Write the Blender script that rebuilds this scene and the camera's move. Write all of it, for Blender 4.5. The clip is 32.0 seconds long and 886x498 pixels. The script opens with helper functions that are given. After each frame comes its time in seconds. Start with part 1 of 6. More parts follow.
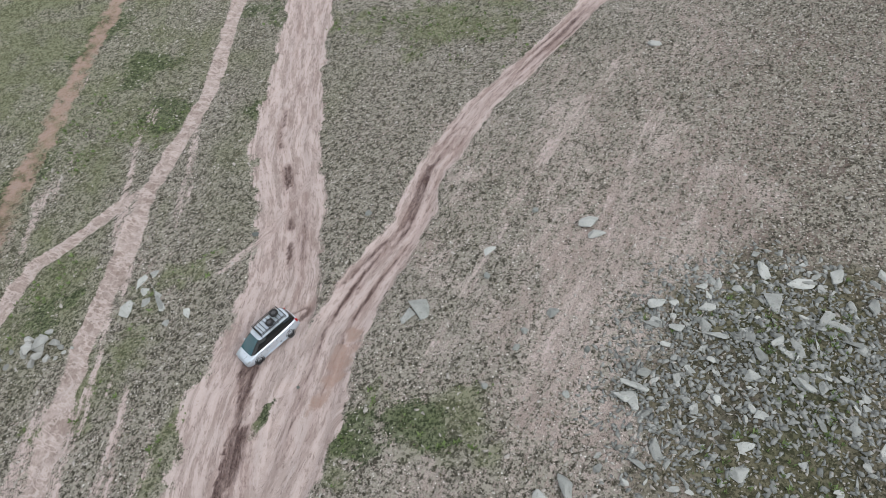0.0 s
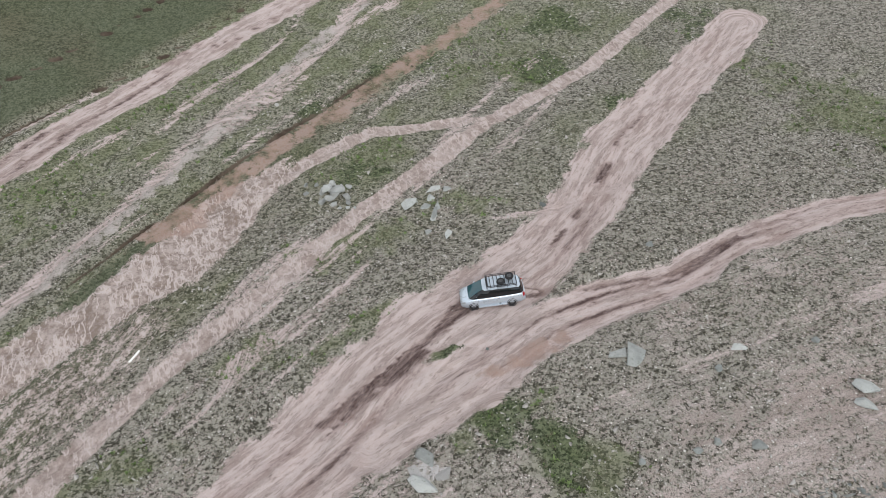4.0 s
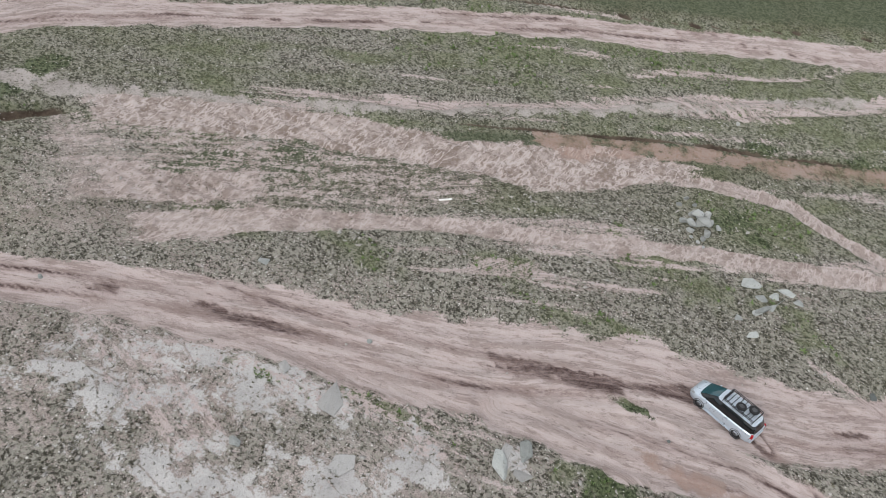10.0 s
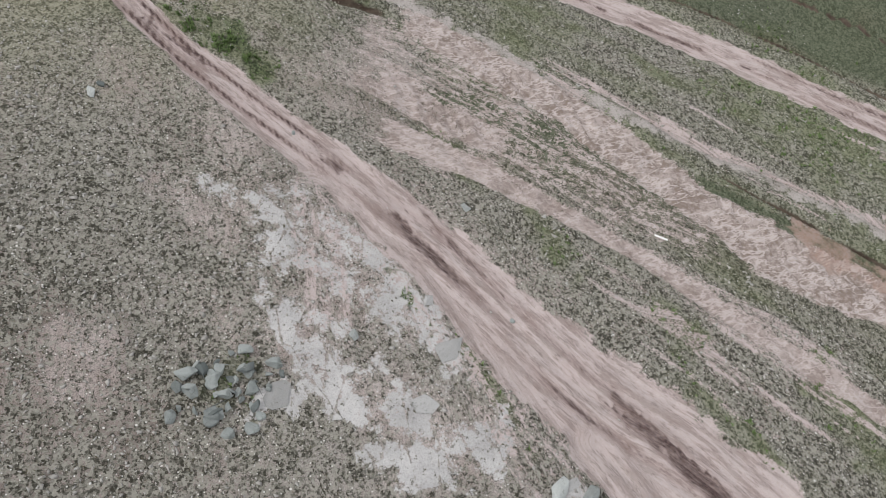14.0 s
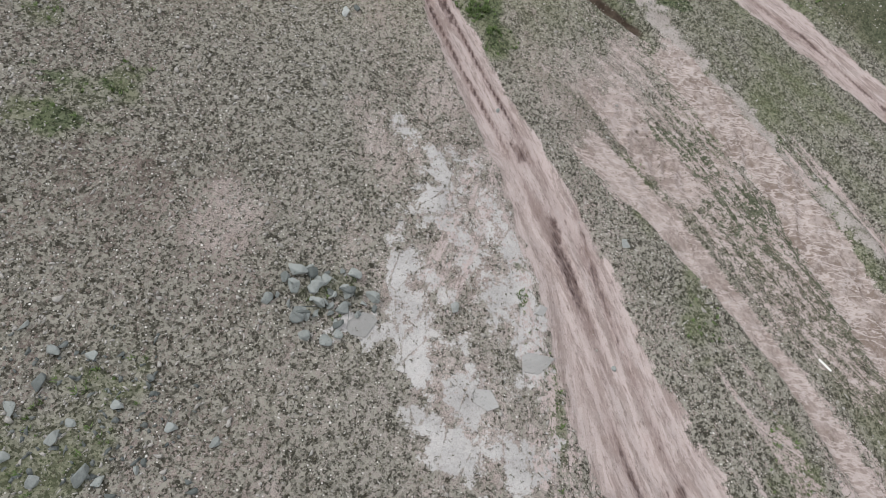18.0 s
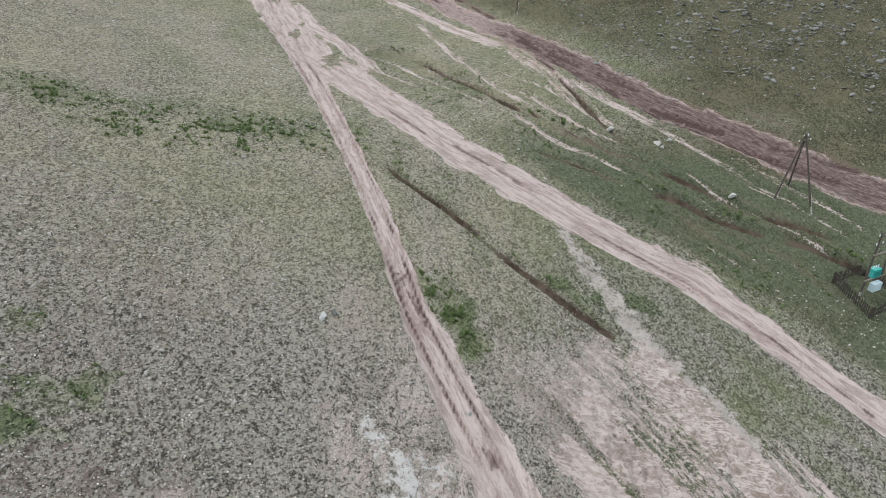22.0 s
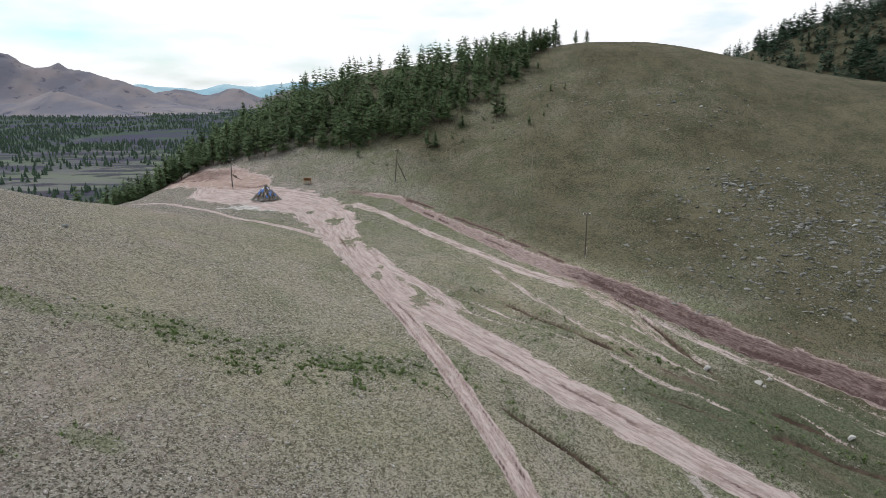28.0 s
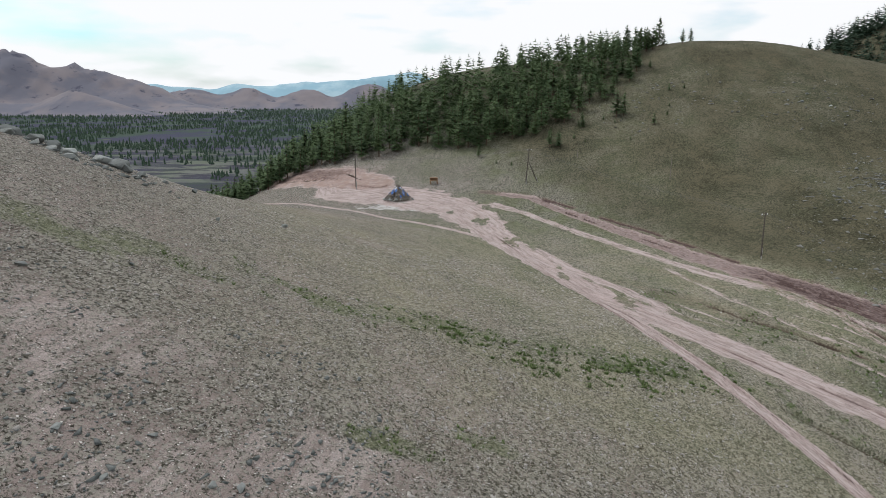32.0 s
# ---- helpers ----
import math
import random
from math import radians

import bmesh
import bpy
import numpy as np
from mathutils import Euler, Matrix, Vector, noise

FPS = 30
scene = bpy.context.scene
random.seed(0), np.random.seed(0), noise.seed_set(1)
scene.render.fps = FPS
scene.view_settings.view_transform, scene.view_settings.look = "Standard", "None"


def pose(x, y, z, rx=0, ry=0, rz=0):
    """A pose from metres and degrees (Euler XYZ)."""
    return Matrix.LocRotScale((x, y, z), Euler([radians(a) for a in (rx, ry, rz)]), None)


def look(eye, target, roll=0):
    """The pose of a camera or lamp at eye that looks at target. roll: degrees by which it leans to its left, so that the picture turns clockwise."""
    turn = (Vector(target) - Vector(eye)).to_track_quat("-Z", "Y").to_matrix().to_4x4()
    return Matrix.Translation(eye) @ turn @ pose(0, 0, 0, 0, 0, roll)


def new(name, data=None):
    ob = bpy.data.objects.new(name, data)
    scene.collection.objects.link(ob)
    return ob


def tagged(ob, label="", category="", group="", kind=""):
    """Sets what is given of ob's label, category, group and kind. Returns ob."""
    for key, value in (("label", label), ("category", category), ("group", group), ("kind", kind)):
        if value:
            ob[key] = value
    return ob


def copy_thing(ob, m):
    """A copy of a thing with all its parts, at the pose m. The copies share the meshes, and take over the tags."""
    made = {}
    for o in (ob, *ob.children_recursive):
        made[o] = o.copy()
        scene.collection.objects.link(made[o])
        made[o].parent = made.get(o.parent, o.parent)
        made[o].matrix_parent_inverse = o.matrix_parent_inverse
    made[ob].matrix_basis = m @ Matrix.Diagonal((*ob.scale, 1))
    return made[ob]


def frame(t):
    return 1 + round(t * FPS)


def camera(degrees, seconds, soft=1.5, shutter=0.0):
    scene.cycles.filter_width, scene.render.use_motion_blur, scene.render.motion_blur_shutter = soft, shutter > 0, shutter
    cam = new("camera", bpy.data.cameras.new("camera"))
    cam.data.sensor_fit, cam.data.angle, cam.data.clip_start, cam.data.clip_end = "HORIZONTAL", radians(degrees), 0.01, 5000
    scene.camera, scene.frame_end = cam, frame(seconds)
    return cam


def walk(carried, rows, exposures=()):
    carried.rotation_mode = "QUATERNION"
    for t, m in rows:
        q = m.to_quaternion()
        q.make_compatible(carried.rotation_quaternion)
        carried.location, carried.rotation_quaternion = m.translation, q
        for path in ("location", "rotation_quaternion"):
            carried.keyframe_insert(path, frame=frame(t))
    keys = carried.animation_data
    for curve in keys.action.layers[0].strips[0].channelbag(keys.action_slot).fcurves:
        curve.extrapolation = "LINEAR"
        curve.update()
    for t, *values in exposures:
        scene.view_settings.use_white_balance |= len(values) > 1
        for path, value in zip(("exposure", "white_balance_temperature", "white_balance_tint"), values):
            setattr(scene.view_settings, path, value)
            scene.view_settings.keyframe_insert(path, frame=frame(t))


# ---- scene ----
cam = camera(63.58, 32.0, 0.7)
# seconds, eye in metres, heading to the left of +y, pitch and roll in degrees
PATH = [
    (0.0, -4.80, 18.55, 43.87, -161.38, -53.89, 0.03),
    (0.5, -4.93, 18.52, 43.91, -157.35, -53.91, 0.06),
    (1.0, -5.09, 18.43, 43.97, -152.15, -54.07, 0.07),
    (1.5, -5.36, 18.30, 43.98, -146.33, -54.19, 0.03),
    (2.0, -5.78, 18.13, 43.89, -140.32, -54.08, -0.07),
    (2.5, -6.25, 17.90, 43.78, -135.04, -53.97, -0.12),
    (3.0, -6.69, 17.57, 43.72, -129.55, -54.01, -0.08),
    (3.5, -7.17, 17.13, 43.67, -124.85, -53.99, -0.08),
    (5.5, -8.65, 14.22, 42.58, -108.44, -53.68, -0.39),
    (6.0, -8.95, 13.62, 42.61, -103.41, -53.77, -0.21),
    (6.5, -9.24, 12.98, 42.63, -97.78, -53.81, -0.03),
    (7.0, -9.47, 12.23, 42.64, -92.66, -53.96, 0.08),
    (7.5, -9.61, 11.45, 42.62, -88.08, -54.02, 0.14),
    (8.0, -9.70, 10.69, 42.53, -83.36, -54.10, 0.22),
    (8.5, -9.75, 9.97, 42.46, -78.63, -54.10, 0.30),
    (9.0, -9.72, 9.29, 42.51, -74.02, -54.35, 0.38),
    (9.5, -9.65, 8.56, 42.58, -69.63, -54.48, 0.37),
    (10.0, -9.55, 7.81, 42.63, -65.40, -54.48, 0.24),
    (10.5, -9.39, 7.09, 42.69, -61.00, -54.61, 0.09),
    (11.0, -9.22, 6.41, 42.72, -57.08, -54.55, -0.04),
    (11.5, -9.01, 5.80, 42.72, -52.61, -54.54, -0.08),
    (12.0, -8.76, 5.30, 42.76, -48.30, -54.67, 0.03),
    (12.5, -8.52, 4.82, 42.81, -43.89, -54.74, 0.13),
    (13.0, -8.24, 4.30, 42.81, -39.44, -54.68, 0.14),
    (13.5, -7.89, 3.80, 42.80, -35.03, -54.66, 0.11),
    (14.0, -7.47, 3.33, 42.76, -31.03, -54.59, 0.01),
    (14.5, -7.04, 2.86, 42.71, -26.28, -54.49, -0.08),
    (16.5, -4.52, 1.19, 42.16, -9.82, -53.80, -0.09),
    (17.0, -3.76, 0.94, 42.12, -5.77, -53.70, -0.13),
    (17.5, -2.99, 0.73, 42.09, -2.72, -53.62, -0.17),
    (18.0, -2.27, 0.58, 42.08, -0.91, -53.56, -0.22),
    (18.5, -1.68, 0.52, 42.11, -0.87, -53.48, -0.23),
    (19.0, -1.22, 0.57, 42.18, -0.91, -52.89, -0.24),
    (19.5, -0.87, 0.70, 42.26, -0.84, -50.76, -0.24),
    (20.0, -0.59, 0.88, 42.34, -0.82, -47.18, -0.19),
    (20.5, -0.36, 1.10, 42.46, -0.79, -43.56, -0.13),
    (21.0, -0.14, 1.36, 42.64, -0.71, -39.53, -0.08),
    (21.5, 0.04, 1.64, 42.80, -0.63, -35.63, -0.02),
    (22.0, 0.15, 1.91, 42.85, -0.67, -31.16, 0.04),
    (22.5, 0.25, 2.13, 42.82, -0.64, -26.87, 0.09),
    (23.0, 0.34, 2.27, 42.73, -0.60, -23.39, 0.11),
    (23.5, 0.35, 2.36, 42.61, -0.58, -21.06, 0.10),
    (24.0, 0.26, 2.45, 42.50, -0.60, -20.95, 0.10),
    (24.5, 0.06, 2.55, 42.47, -0.62, -20.70, 0.10),
    (25.0, -0.33, 2.64, 42.52, -0.66, -18.78, 0.14),
    (25.5, -0.93, 2.70, 42.59, -0.73, -16.15, 0.22),
    (27.5, -8.79, 2.95, 42.48, -0.64, -12.24, 0.08),
    (28.0, -11.94, 2.86, 42.54, -0.54, -12.21, 0.06),
    (28.5, -15.30, 2.74, 42.59, -0.45, -12.20, 0.04),
    (29.0, -18.91, 2.61, 42.65, -0.37, -12.17, 0.03),
    (29.5, -22.75, 2.50, 42.72, -0.31, -12.20, 0.03),
    (30.0, -26.74, 2.45, 42.74, -0.31, -12.21, 0.02),
    (30.5, -30.75, 2.44, 42.70, -0.28, -12.21, 0.00),
    (31.0, -34.54, 2.51, 42.61, -0.24, -12.21, -0.03),
    (31.5, -37.83, 2.93, 42.55, -0.10, -12.23, -0.03),
    (32.0, -40.66, 3.77, 42.54, 0.01, -12.26, 0.03),
]


def aim(x, y, z, heading, pitch, roll):
    return pose(x, y, z, 90 + pitch, 0, heading) @ pose(0, 0, 0, 0, 0, roll)


walk(cam, [(r[0], aim(*r[1:])) for r in PATH], [(0, -0.07, 6400, 10), (9, -0.15, 6400, 10), (18, -0.09, 6450, 10), (20.5, -0.02, 6450, 10), (23, 0.12, 6180, 4), (25.5, 0.24, 6300, 7), (27.5, -0.23, 6420, 10), (32, -0.34, 6420, 10)])

# ---- light ----
SUN_ELEVATION, SUN_ROTATION = 50, -66
world = bpy.data.worlds.new("world")
scene.world = world
world.use_nodes = True
wn, wl = world.node_tree.nodes, world.node_tree.links
sky = wn.new("ShaderNodeTexSky")
sky.sky_type, sky.sun_disc = "NISHITA", False
sky.sun_elevation, sky.sun_rotation = radians(SUN_ELEVATION), radians(SUN_ROTATION)
sky.air_density, sky.dust_density = 1.0, 2.0
clouds = wn.new("ShaderNodeTexNoise")
clouds.inputs["Scale"].default_value, clouds.inputs["Detail"].default_value = 3.2, 6
coord, stretch = wn.new("ShaderNodeTexCoord"), wn.new("ShaderNodeMapping")
stretch.inputs["Scale"].default_value = (1, 1, 4)
stretch.inputs["Location"].default_value = (0.3, 0.1, 0.0)
wl.new(coord.outputs["Generated"], stretch.inputs["Vector"])
wl.new(stretch.outputs["Vector"], clouds.inputs["Vector"])
cover = wn.new("ShaderNodeMapRange")
cover.inputs["From Min"].default_value, cover.inputs["From Max"].default_value = 0.31, 0.49
wl.new(clouds.outputs["Fac"], cover.inputs["Value"])
mixed = wn.new("ShaderNodeMix")
mixed.data_type = "RGBA"
wl.new(cover.outputs["Result"], mixed.inputs["Factor"])
clear = wn.new("ShaderNodeVectorMath")
clear.operation = "MULTIPLY"
clear.inputs[1].default_value = (1.6, 2.4, 2.75)
wl.new(sky.outputs["Color"], clear.inputs[0])
wl.new(clear.outputs["Vector"], mixed.inputs["A"])
mixed.inputs["B"].default_value = (14.5, 14.6, 14.8, 1)
wl.new(mixed.outputs["Result"], wn["Background"].inputs["Color"])
wn["Background"].inputs["Strength"].default_value = 0.085
sun = new("sun", bpy.data.lights.new("sun", "SUN"))
sun.data.energy, sun.data.angle, sun.data.color = 1.9, radians(12), (1.0, 0.97, 0.93)
sun.matrix_basis = look((0, 0, 0), (math.sin(radians(SUN_ROTATION)) * -math.cos(radians(SUN_ELEVATION)), math.cos(radians(SUN_ROTATION)) * -math.cos(radians(SUN_ELEVATION)), -math.sin(radians(SUN_ELEVATION))))
scene.view_settings.exposure = 0.0

# ---- relief of the land: a net of heights every 45 m, smoothed, and wider hills beyond it ----
NET = np.array([
    (42.5, 27, 11.6, -2.9, -13.3, -12, -6, -1.7, 1.9),
    (49.8, 35.2, 20.7, 5.9, -10.1, -11.2, -5.5, -2.5, 1.7),
    (56.1, 42.5, 28.7, 14.7, 0.7, -12.2, -10, -4.6, 2.8),
    (60.1, 49.2, 34.9, 9.8, 3.4, -8.4, -13.5, -3.5, 7.7),
    (59.2, 53.9, 41.2, 23.8, 1.7, -7.4, -9.2, 4.6, 17.5),
    (51.3, 55.7, 48.4, 16.9, 15.6, -1.5, 5.5, 18, 30.1),
    (32.9, 33.1, 27.5, 21.9, 6.2, 23.6, 17.3, 29.3, 41.7),
    (5.4, 11.2, 14.2, 13.9, 21.2, 33.8, 30.4, 41.3, 49.8),
    (-33.5, -14.4, 13.1, 40.8, 49.4, 70.1, 58.1, 45.2, 47.9),
    (-64.3, -27.1, 21.1, 55.2, 56.4, 53.2, 40.1, 39, 41.5),
    (-83.6, -34.7, 13.8, 42.9, 42, 28, 21, 25.5, 31.2),
], float).T
NET_X, NET_Y, NET_STEP = -140.0, -100.0, 45.0
PLAIN = -24.0


def weights(u):
    return ((1 - u) ** 3 / 6, (3 * u**3 - 6 * u**2 + 4) / 6, (-3 * u**3 + 3 * u**2 + 3 * u + 1) / 6, u**3 / 6)


def ramp(v, a, b):
    v = np.clip((v - a) / (b - a), 0, 1)
    return v * v * (3 - 2 * v)


def wave(x, y, size, seed):
    """Smooth noise from -1 to 1 with waves of about that size."""
    rng = np.random.RandomState(seed)
    table = rng.uniform(-1, 1, (64, 64))
    u, v = x / size, y / size
    i, j = np.floor(u).astype(int), np.floor(v).astype(int)
    a, b = u - i, v - j
    a, b = a * a * (3 - 2 * a), b * b * (3 - 2 * b)
    i0, i1, j0, j1 = i % 64, (i + 1) % 64, j % 64, (j + 1) % 64
    return (table[i0, j0] * (1 - a) + table[i1, j0] * a) * (1 - b) + (table[i0, j1] * (1 - a) + table[i1, j1] * a) * b


def land(x, y):
    """Height of the land without its small relief."""
    x, y = np.asarray(x, float), np.asarray(y, float)
    u = np.clip((x - NET_X) / NET_STEP, 1e-6, NET.shape[0] - 3 - 1e-6)
    v = np.clip((y - NET_Y) / NET_STEP, 1e-6, NET.shape[1] - 3 - 1e-6)
    i, j = u.astype(int), v.astype(int)
    wu, wv = weights(u - i), weights(v - j)
    z = 0
    for a in range(4):
        for b in range(4):
            z = z + wu[a] * wv[b] * NET[i + a, j + b]
    out = np.hypot(np.maximum(np.maximum(NET_X - x, x - NET_X - 270), 0), np.maximum(np.maximum(NET_Y - y, y - NET_Y - 360), 0))
    z = z + (PLAIN - z) * ramp(out, 0, 230)
    z = np.maximum(z, 118 * np.exp(-((x - 212) / 170) ** 2 - ((y - 345) / 120) ** 2) - 34)
    z = z + 60 * np.exp(-((x + 330) / 120) ** 2 - ((y - 20) / 200) ** 2) * ramp(out, 0, 120)
    return z


# ---- tracks: x, y, width in metres along each ----
MAIN = [(35.4, -49.9, 5.5), (29.4, -34, 6), (24.8, -22.3, 7), (19.5, -13.3, 6), (16.8, -6.9, 6.2), (15.6, -1.2, 7), (15, 3.4, 8), (13, 9.4, 8.5), (10.5, 15.2, 8), (8.9, 21.7, 7), (7.2, 28.6, 6.3), (5.4, 34.2, 5.2), (3.9, 38.9, 4.5), (0.8, 45.9, 3.6), (-1.6, 51.6, 2.9), (-3.4, 57.5, 2.6), (-6.3, 66.6, 2.5), (-10.9, 79.5, 2.6), (-15.7, 93.8, 3), (-20.5, 107, 4), (-27.3, 126.9, 7), (-32.5, 143.4, 9), (-38.1, 157.3, 11)]
LOWER = [(-1, -56, 2.4), (1.1, -48.4, 2.6), (3.3, -41.3, 2.6), (7.7, -29.7, 2.8), (9.5, -20.7, 3), (9, -13.8, 3.4), (10.2, -8.3, 4), (10.8, -3.1, 4.6), (10.2, 2, 5), (9.4, 6.8, 5), (9.1, 12.1, 4)]
SIDE_A = [(35.4, -17.4, 1.8), (37.7, -9.5, 1.8), (40.2, -3.5, 1.8), (39.3, 4.4, 2), (36.5, 10.9, 3)]
SIDE_B = [(47.5, -58, 2), (42.6, -42.7, 2), (37.4, -28.3, 2.2), (35.2, -14, 2.2), (32.7, -6.8, 2.2), (30.3, 2.6, 2.2), (25.5, 13.8, 2.2), (22.2, 22.4, 2), (18.3, 29.2, 2.4), (14.7, 35, 3), (9.7, 40.5, 4), (6.7, 44.2, 4)]
DUNE = [(41.5, 1.5, 1.5), (39.5, 7.5, 3.5), (37, 12, 6.5), (33.9, 17.3, 7), (30.9, 25.4, 5), (26.5, 39.1, 4.5), (22, 46.5, 4.5), (18.2, 52.5, 4), (14.5, 54, 2)]
BARE = [(21.8, 33.2, 3), (15.7, 40.1, 4), (11.5, 46.5, 4.5), (8.1, 49, 2)]
RED = [(62, -52, 2), (57, -36, 2.6), (55.1, -29.5, 2.6), (50.2, -14.6, 3), (45.6, -3, 3.4), (41.8, 9.1, 3.2), (37, 19.2, 2)]
FAR = [(97, -78, 4), (82, -43, 4), (72, -18, 4), (65.4, 1.7, 4), (57.5, 21.5, 4), (49.9, 35, 4), (42, 46, 4), (34, 56, 4.4), (27, 63.5, 5), (19.7, 67.7, 5.4), (8.1, 75.5, 6), (2.2, 79.5, 6.2), (-4.8, 87.1, 6.8), (-11.3, 95.6, 7), (-18.6, 106.5, 7), (-25.3, 124, 6)]
GRAVEL = [(84, -50, 2), (67.7, -21.1, 2), (57.9, -4.3, 2.4), (47.1, 12.7, 2.6), (39, 25.3, 2.4), (31.4, 36.3, 2.2), (27.3, 42.1, 2.6), (21.2, 51.1, 3), (18.4, 56, 3), (15.6, 61.7, 2.8), (13.7, 67, 2)]
MUD = [(72, 70, 7), (55, 79.5, 6.6), (45, 86.2, 6.6), (38.4, 91, 6.4), (30.6, 95.8, 6.2), (23.2, 103.2, 6), (15.5, 112.2, 5.4), (6.2, 123.5, 4.6), (-2.4, 137.4, 3.6), (-13.4, 152.7, 3), (-21.1, 162.3, 2.4), (-31.9, 167.7, 1.8)]
PINK = [(13, 108, 3), (9, 113.5, 3), (3, 119.5, 2.6), (-2.4, 127.5, 2.4), (-10.5, 138, 2.2), (-23, 153.5, 2.4), (-34.1, 163, 4)]
WASH = [(9, 116, 3.5), (12, 111.2, 4.5), (16.1, 103.5, 5), (19.2, 96.4, 4), (21.5, 92, 2.6), (23.6, 87.4, 1.6), (26, 84.4, 1)]
THIN = [(-4.1, 127.2, 1.3), (-0.1, 116.1, 1.4), (4, 106.4, 1.4), (8.4, 98, 1.4), (12.7, 93, 1.2), (15.9, 88.3, 1)]
TRAIL = [(-88, 176, 1.8), (-82, 172, 1.8), (-75, 167.5, 1.8), (-67.5, 160, 1.8), (-59, 151, 1.8), (-51.5, 143.5, 1.9), (-40, 138, 2.2), (-30.2, 132.5, 3)]
SADDLE = [(-33, 146, 11), (-38, 157.4, 14), (-46.8, 164, 16), (-58.9, 171.1, 15), (-67, 176, 11), (-70, 190, 7)]
MID = [(-26, 134.1, 4), (-20, 120, 3.6), (-13, 108.9, 3.5), (-6, 96, 3)]
DITCHES = [[(22, 78.2, 0.9), (25.2, 77.5, 1.5), (28.7, 76.8, 1.5), (32.6, 74.2, 1.4), (37.3, 72.6, 1.4), (42.9, 70.5, 1.4), (47, 67.8, 1.3), (56, 61, 1)], [(-7.5, 76, 0.7), (-3.8, 71.7, 0.8), (1.9, 67, 1), (4.7, 64.2, 1.2), (7.3, 61.3, 1.2), (10.3, 58.8, 1.3), (14.1, 55.6, 1.3), (18.5, 52.6, 0.9)], [(-6.5, 110.8, 0.6), (2.6, 100.3, 0.7), (11.5, 91.5, 0.9), (17.1, 88.8, 1), (21.5, 84.7, 1.2), (25.5, 83.2, 1), (33, 78.2, 0.8), (48, 71, 0.8)], [(17, 103, 0.6), (18.6, 100, 0.7), (21.5, 92.3, 0.8), (23.6, 87.4, 0.8), (28, 82.5, 0.7)], [(-89, 211, 0.9), (-84, 203, 1.2), (-75.6, 194.5, 1.2), (-70, 190, 0.8)], [(-82, 189.5, 0.8), (-77, 185, 1), (-71, 183.5, 0.9), (-65.2, 182, 0.6)], [(-71, 199, 0.7), (-67.4, 194, 0.9), (-62, 185, 0.8), (-59, 180.5, 0.5)], [(10, 83.4, 0.5), (13.3, 81.8, 0.6), (18.5, 79.9, 0.7), (24.6, 76.8, 0.7)], [(51.2, -13.2, 0.6), (47, -1.6, 0.7), (43.8, 8.6, 0.7), (38.8, 20, 0.6), (33.6, 30, 0.4)], [(76, -18, 0.4), (71, -3, 0.5), (66, 9, 0.6), (62, 20.5, 0.6), (59.2, 26.9, 0.6), (55.9, 34.7, 0.6), (50.7, 43.1, 0.6), (45, 51, 0.4)], [(78, 4, 0.5), (73.5, 13, 0.6), (69.2, 23, 0.7), (64.4, 35.6, 0.7), (59.3, 44.1, 0.6), (52, 53, 0.5)]]
# dark wheel strands at the foot of the hill
STRANDS = [[(-20.8, 163.1, 1), (-12.6, 155.7, 1), (-4.4, 144.8, 1), (0.2, 138.7, 1), (5.5, 130.3, 1), (10.6, 121.8, 1), (14.6, 113.5, 1), (19.0, 105.4, 1), (22.3, 99.6, 1), (27.0, 94.2, 1)], [(-20.5, 160.1, 0.8), (-13.0, 152.3, 0.8), (-7.2, 144.1, 0.8), (-2.0, 137.2, 0.8), (2.8, 129.7, 0.8)], [(8.5, 119.2, 1.2), (12.9, 114.9, 1.2), (17.0, 110.2, 1.2), (20.9, 106.2, 1.2), (26.4, 100.9, 1.2), (33.6, 94.7, 1.2)], [(13.5, 111.5, 0.8), (17.1, 104.5, 0.8), (19.5, 97.8, 0.8), (21.1, 92.8, 0.8)], [(11.5, 120.9, 0.5), (17.5, 114.6, 0.5), (22.8, 109.7, 0.5), (29.4, 105.1, 0.5), (35.6, 102.1, 0.5)], [(19.3, 104.1, 1.4), (24.5, 98.9, 1.4), (29.3, 95.2, 1.4), (34.7, 92.1, 1.4), (40.2, 89.8, 1.4), (45.9, 87.9, 1.4), (51.2, 85.2, 1.4), (56.4, 82.2, 1.4)], [(21.4, 102.2, 1), (25.9, 96.5, 1), (30.8, 92.4, 1), (35.9, 90.2, 1), (43.0, 85.6, 1), (55.0, 79.5, 1)], [(34.8, 102.3, 0.5), (40.3, 97.2, 0.5), (44.2, 93.8, 0.5), (49.2, 90.7, 0.5)], [(10.3, 95.4, 0.7), (14.1, 89.9, 0.7), (17.9, 86.8, 0.7), (20.9, 84.6, 0.7), (24.6, 82.7, 0.7)], [(15.4, 81.5, 0.5), (19.1, 79.5, 0.5), (23.0, 77.7, 0.5)]]
WORN = [(33, 18, 9), (27, 27, 12), (21, 38, 13), (14, 48, 12), (8, 53, 6)]
WORN_B = [(6, 4, 6), (5, 16, 5), (4.5, 27, 4), (2, 37, 4), (-4, 20, 5)]
FAINT_A = [(-4.5, -44, 1), (-2.6, -34, 1.2), (0.2, -24, 1.3), (1.6, -16, 1.2), (2.4, -8, 1.2), (3.6, -1, 1), (4, 4, 0.9)]
FAINT_B = [(-9, -38, 1.4), (-7, -26, 1.8), (-6, -17, 2), (-5.5, -10, 2.2), (-4, -3, 2), (-3.6, 3, 1.4)]
FAINT_C = [(20, -18, 1), (20.6, -12, 1.2), (22.4, -7, 1), (26, -3, 0.8)]
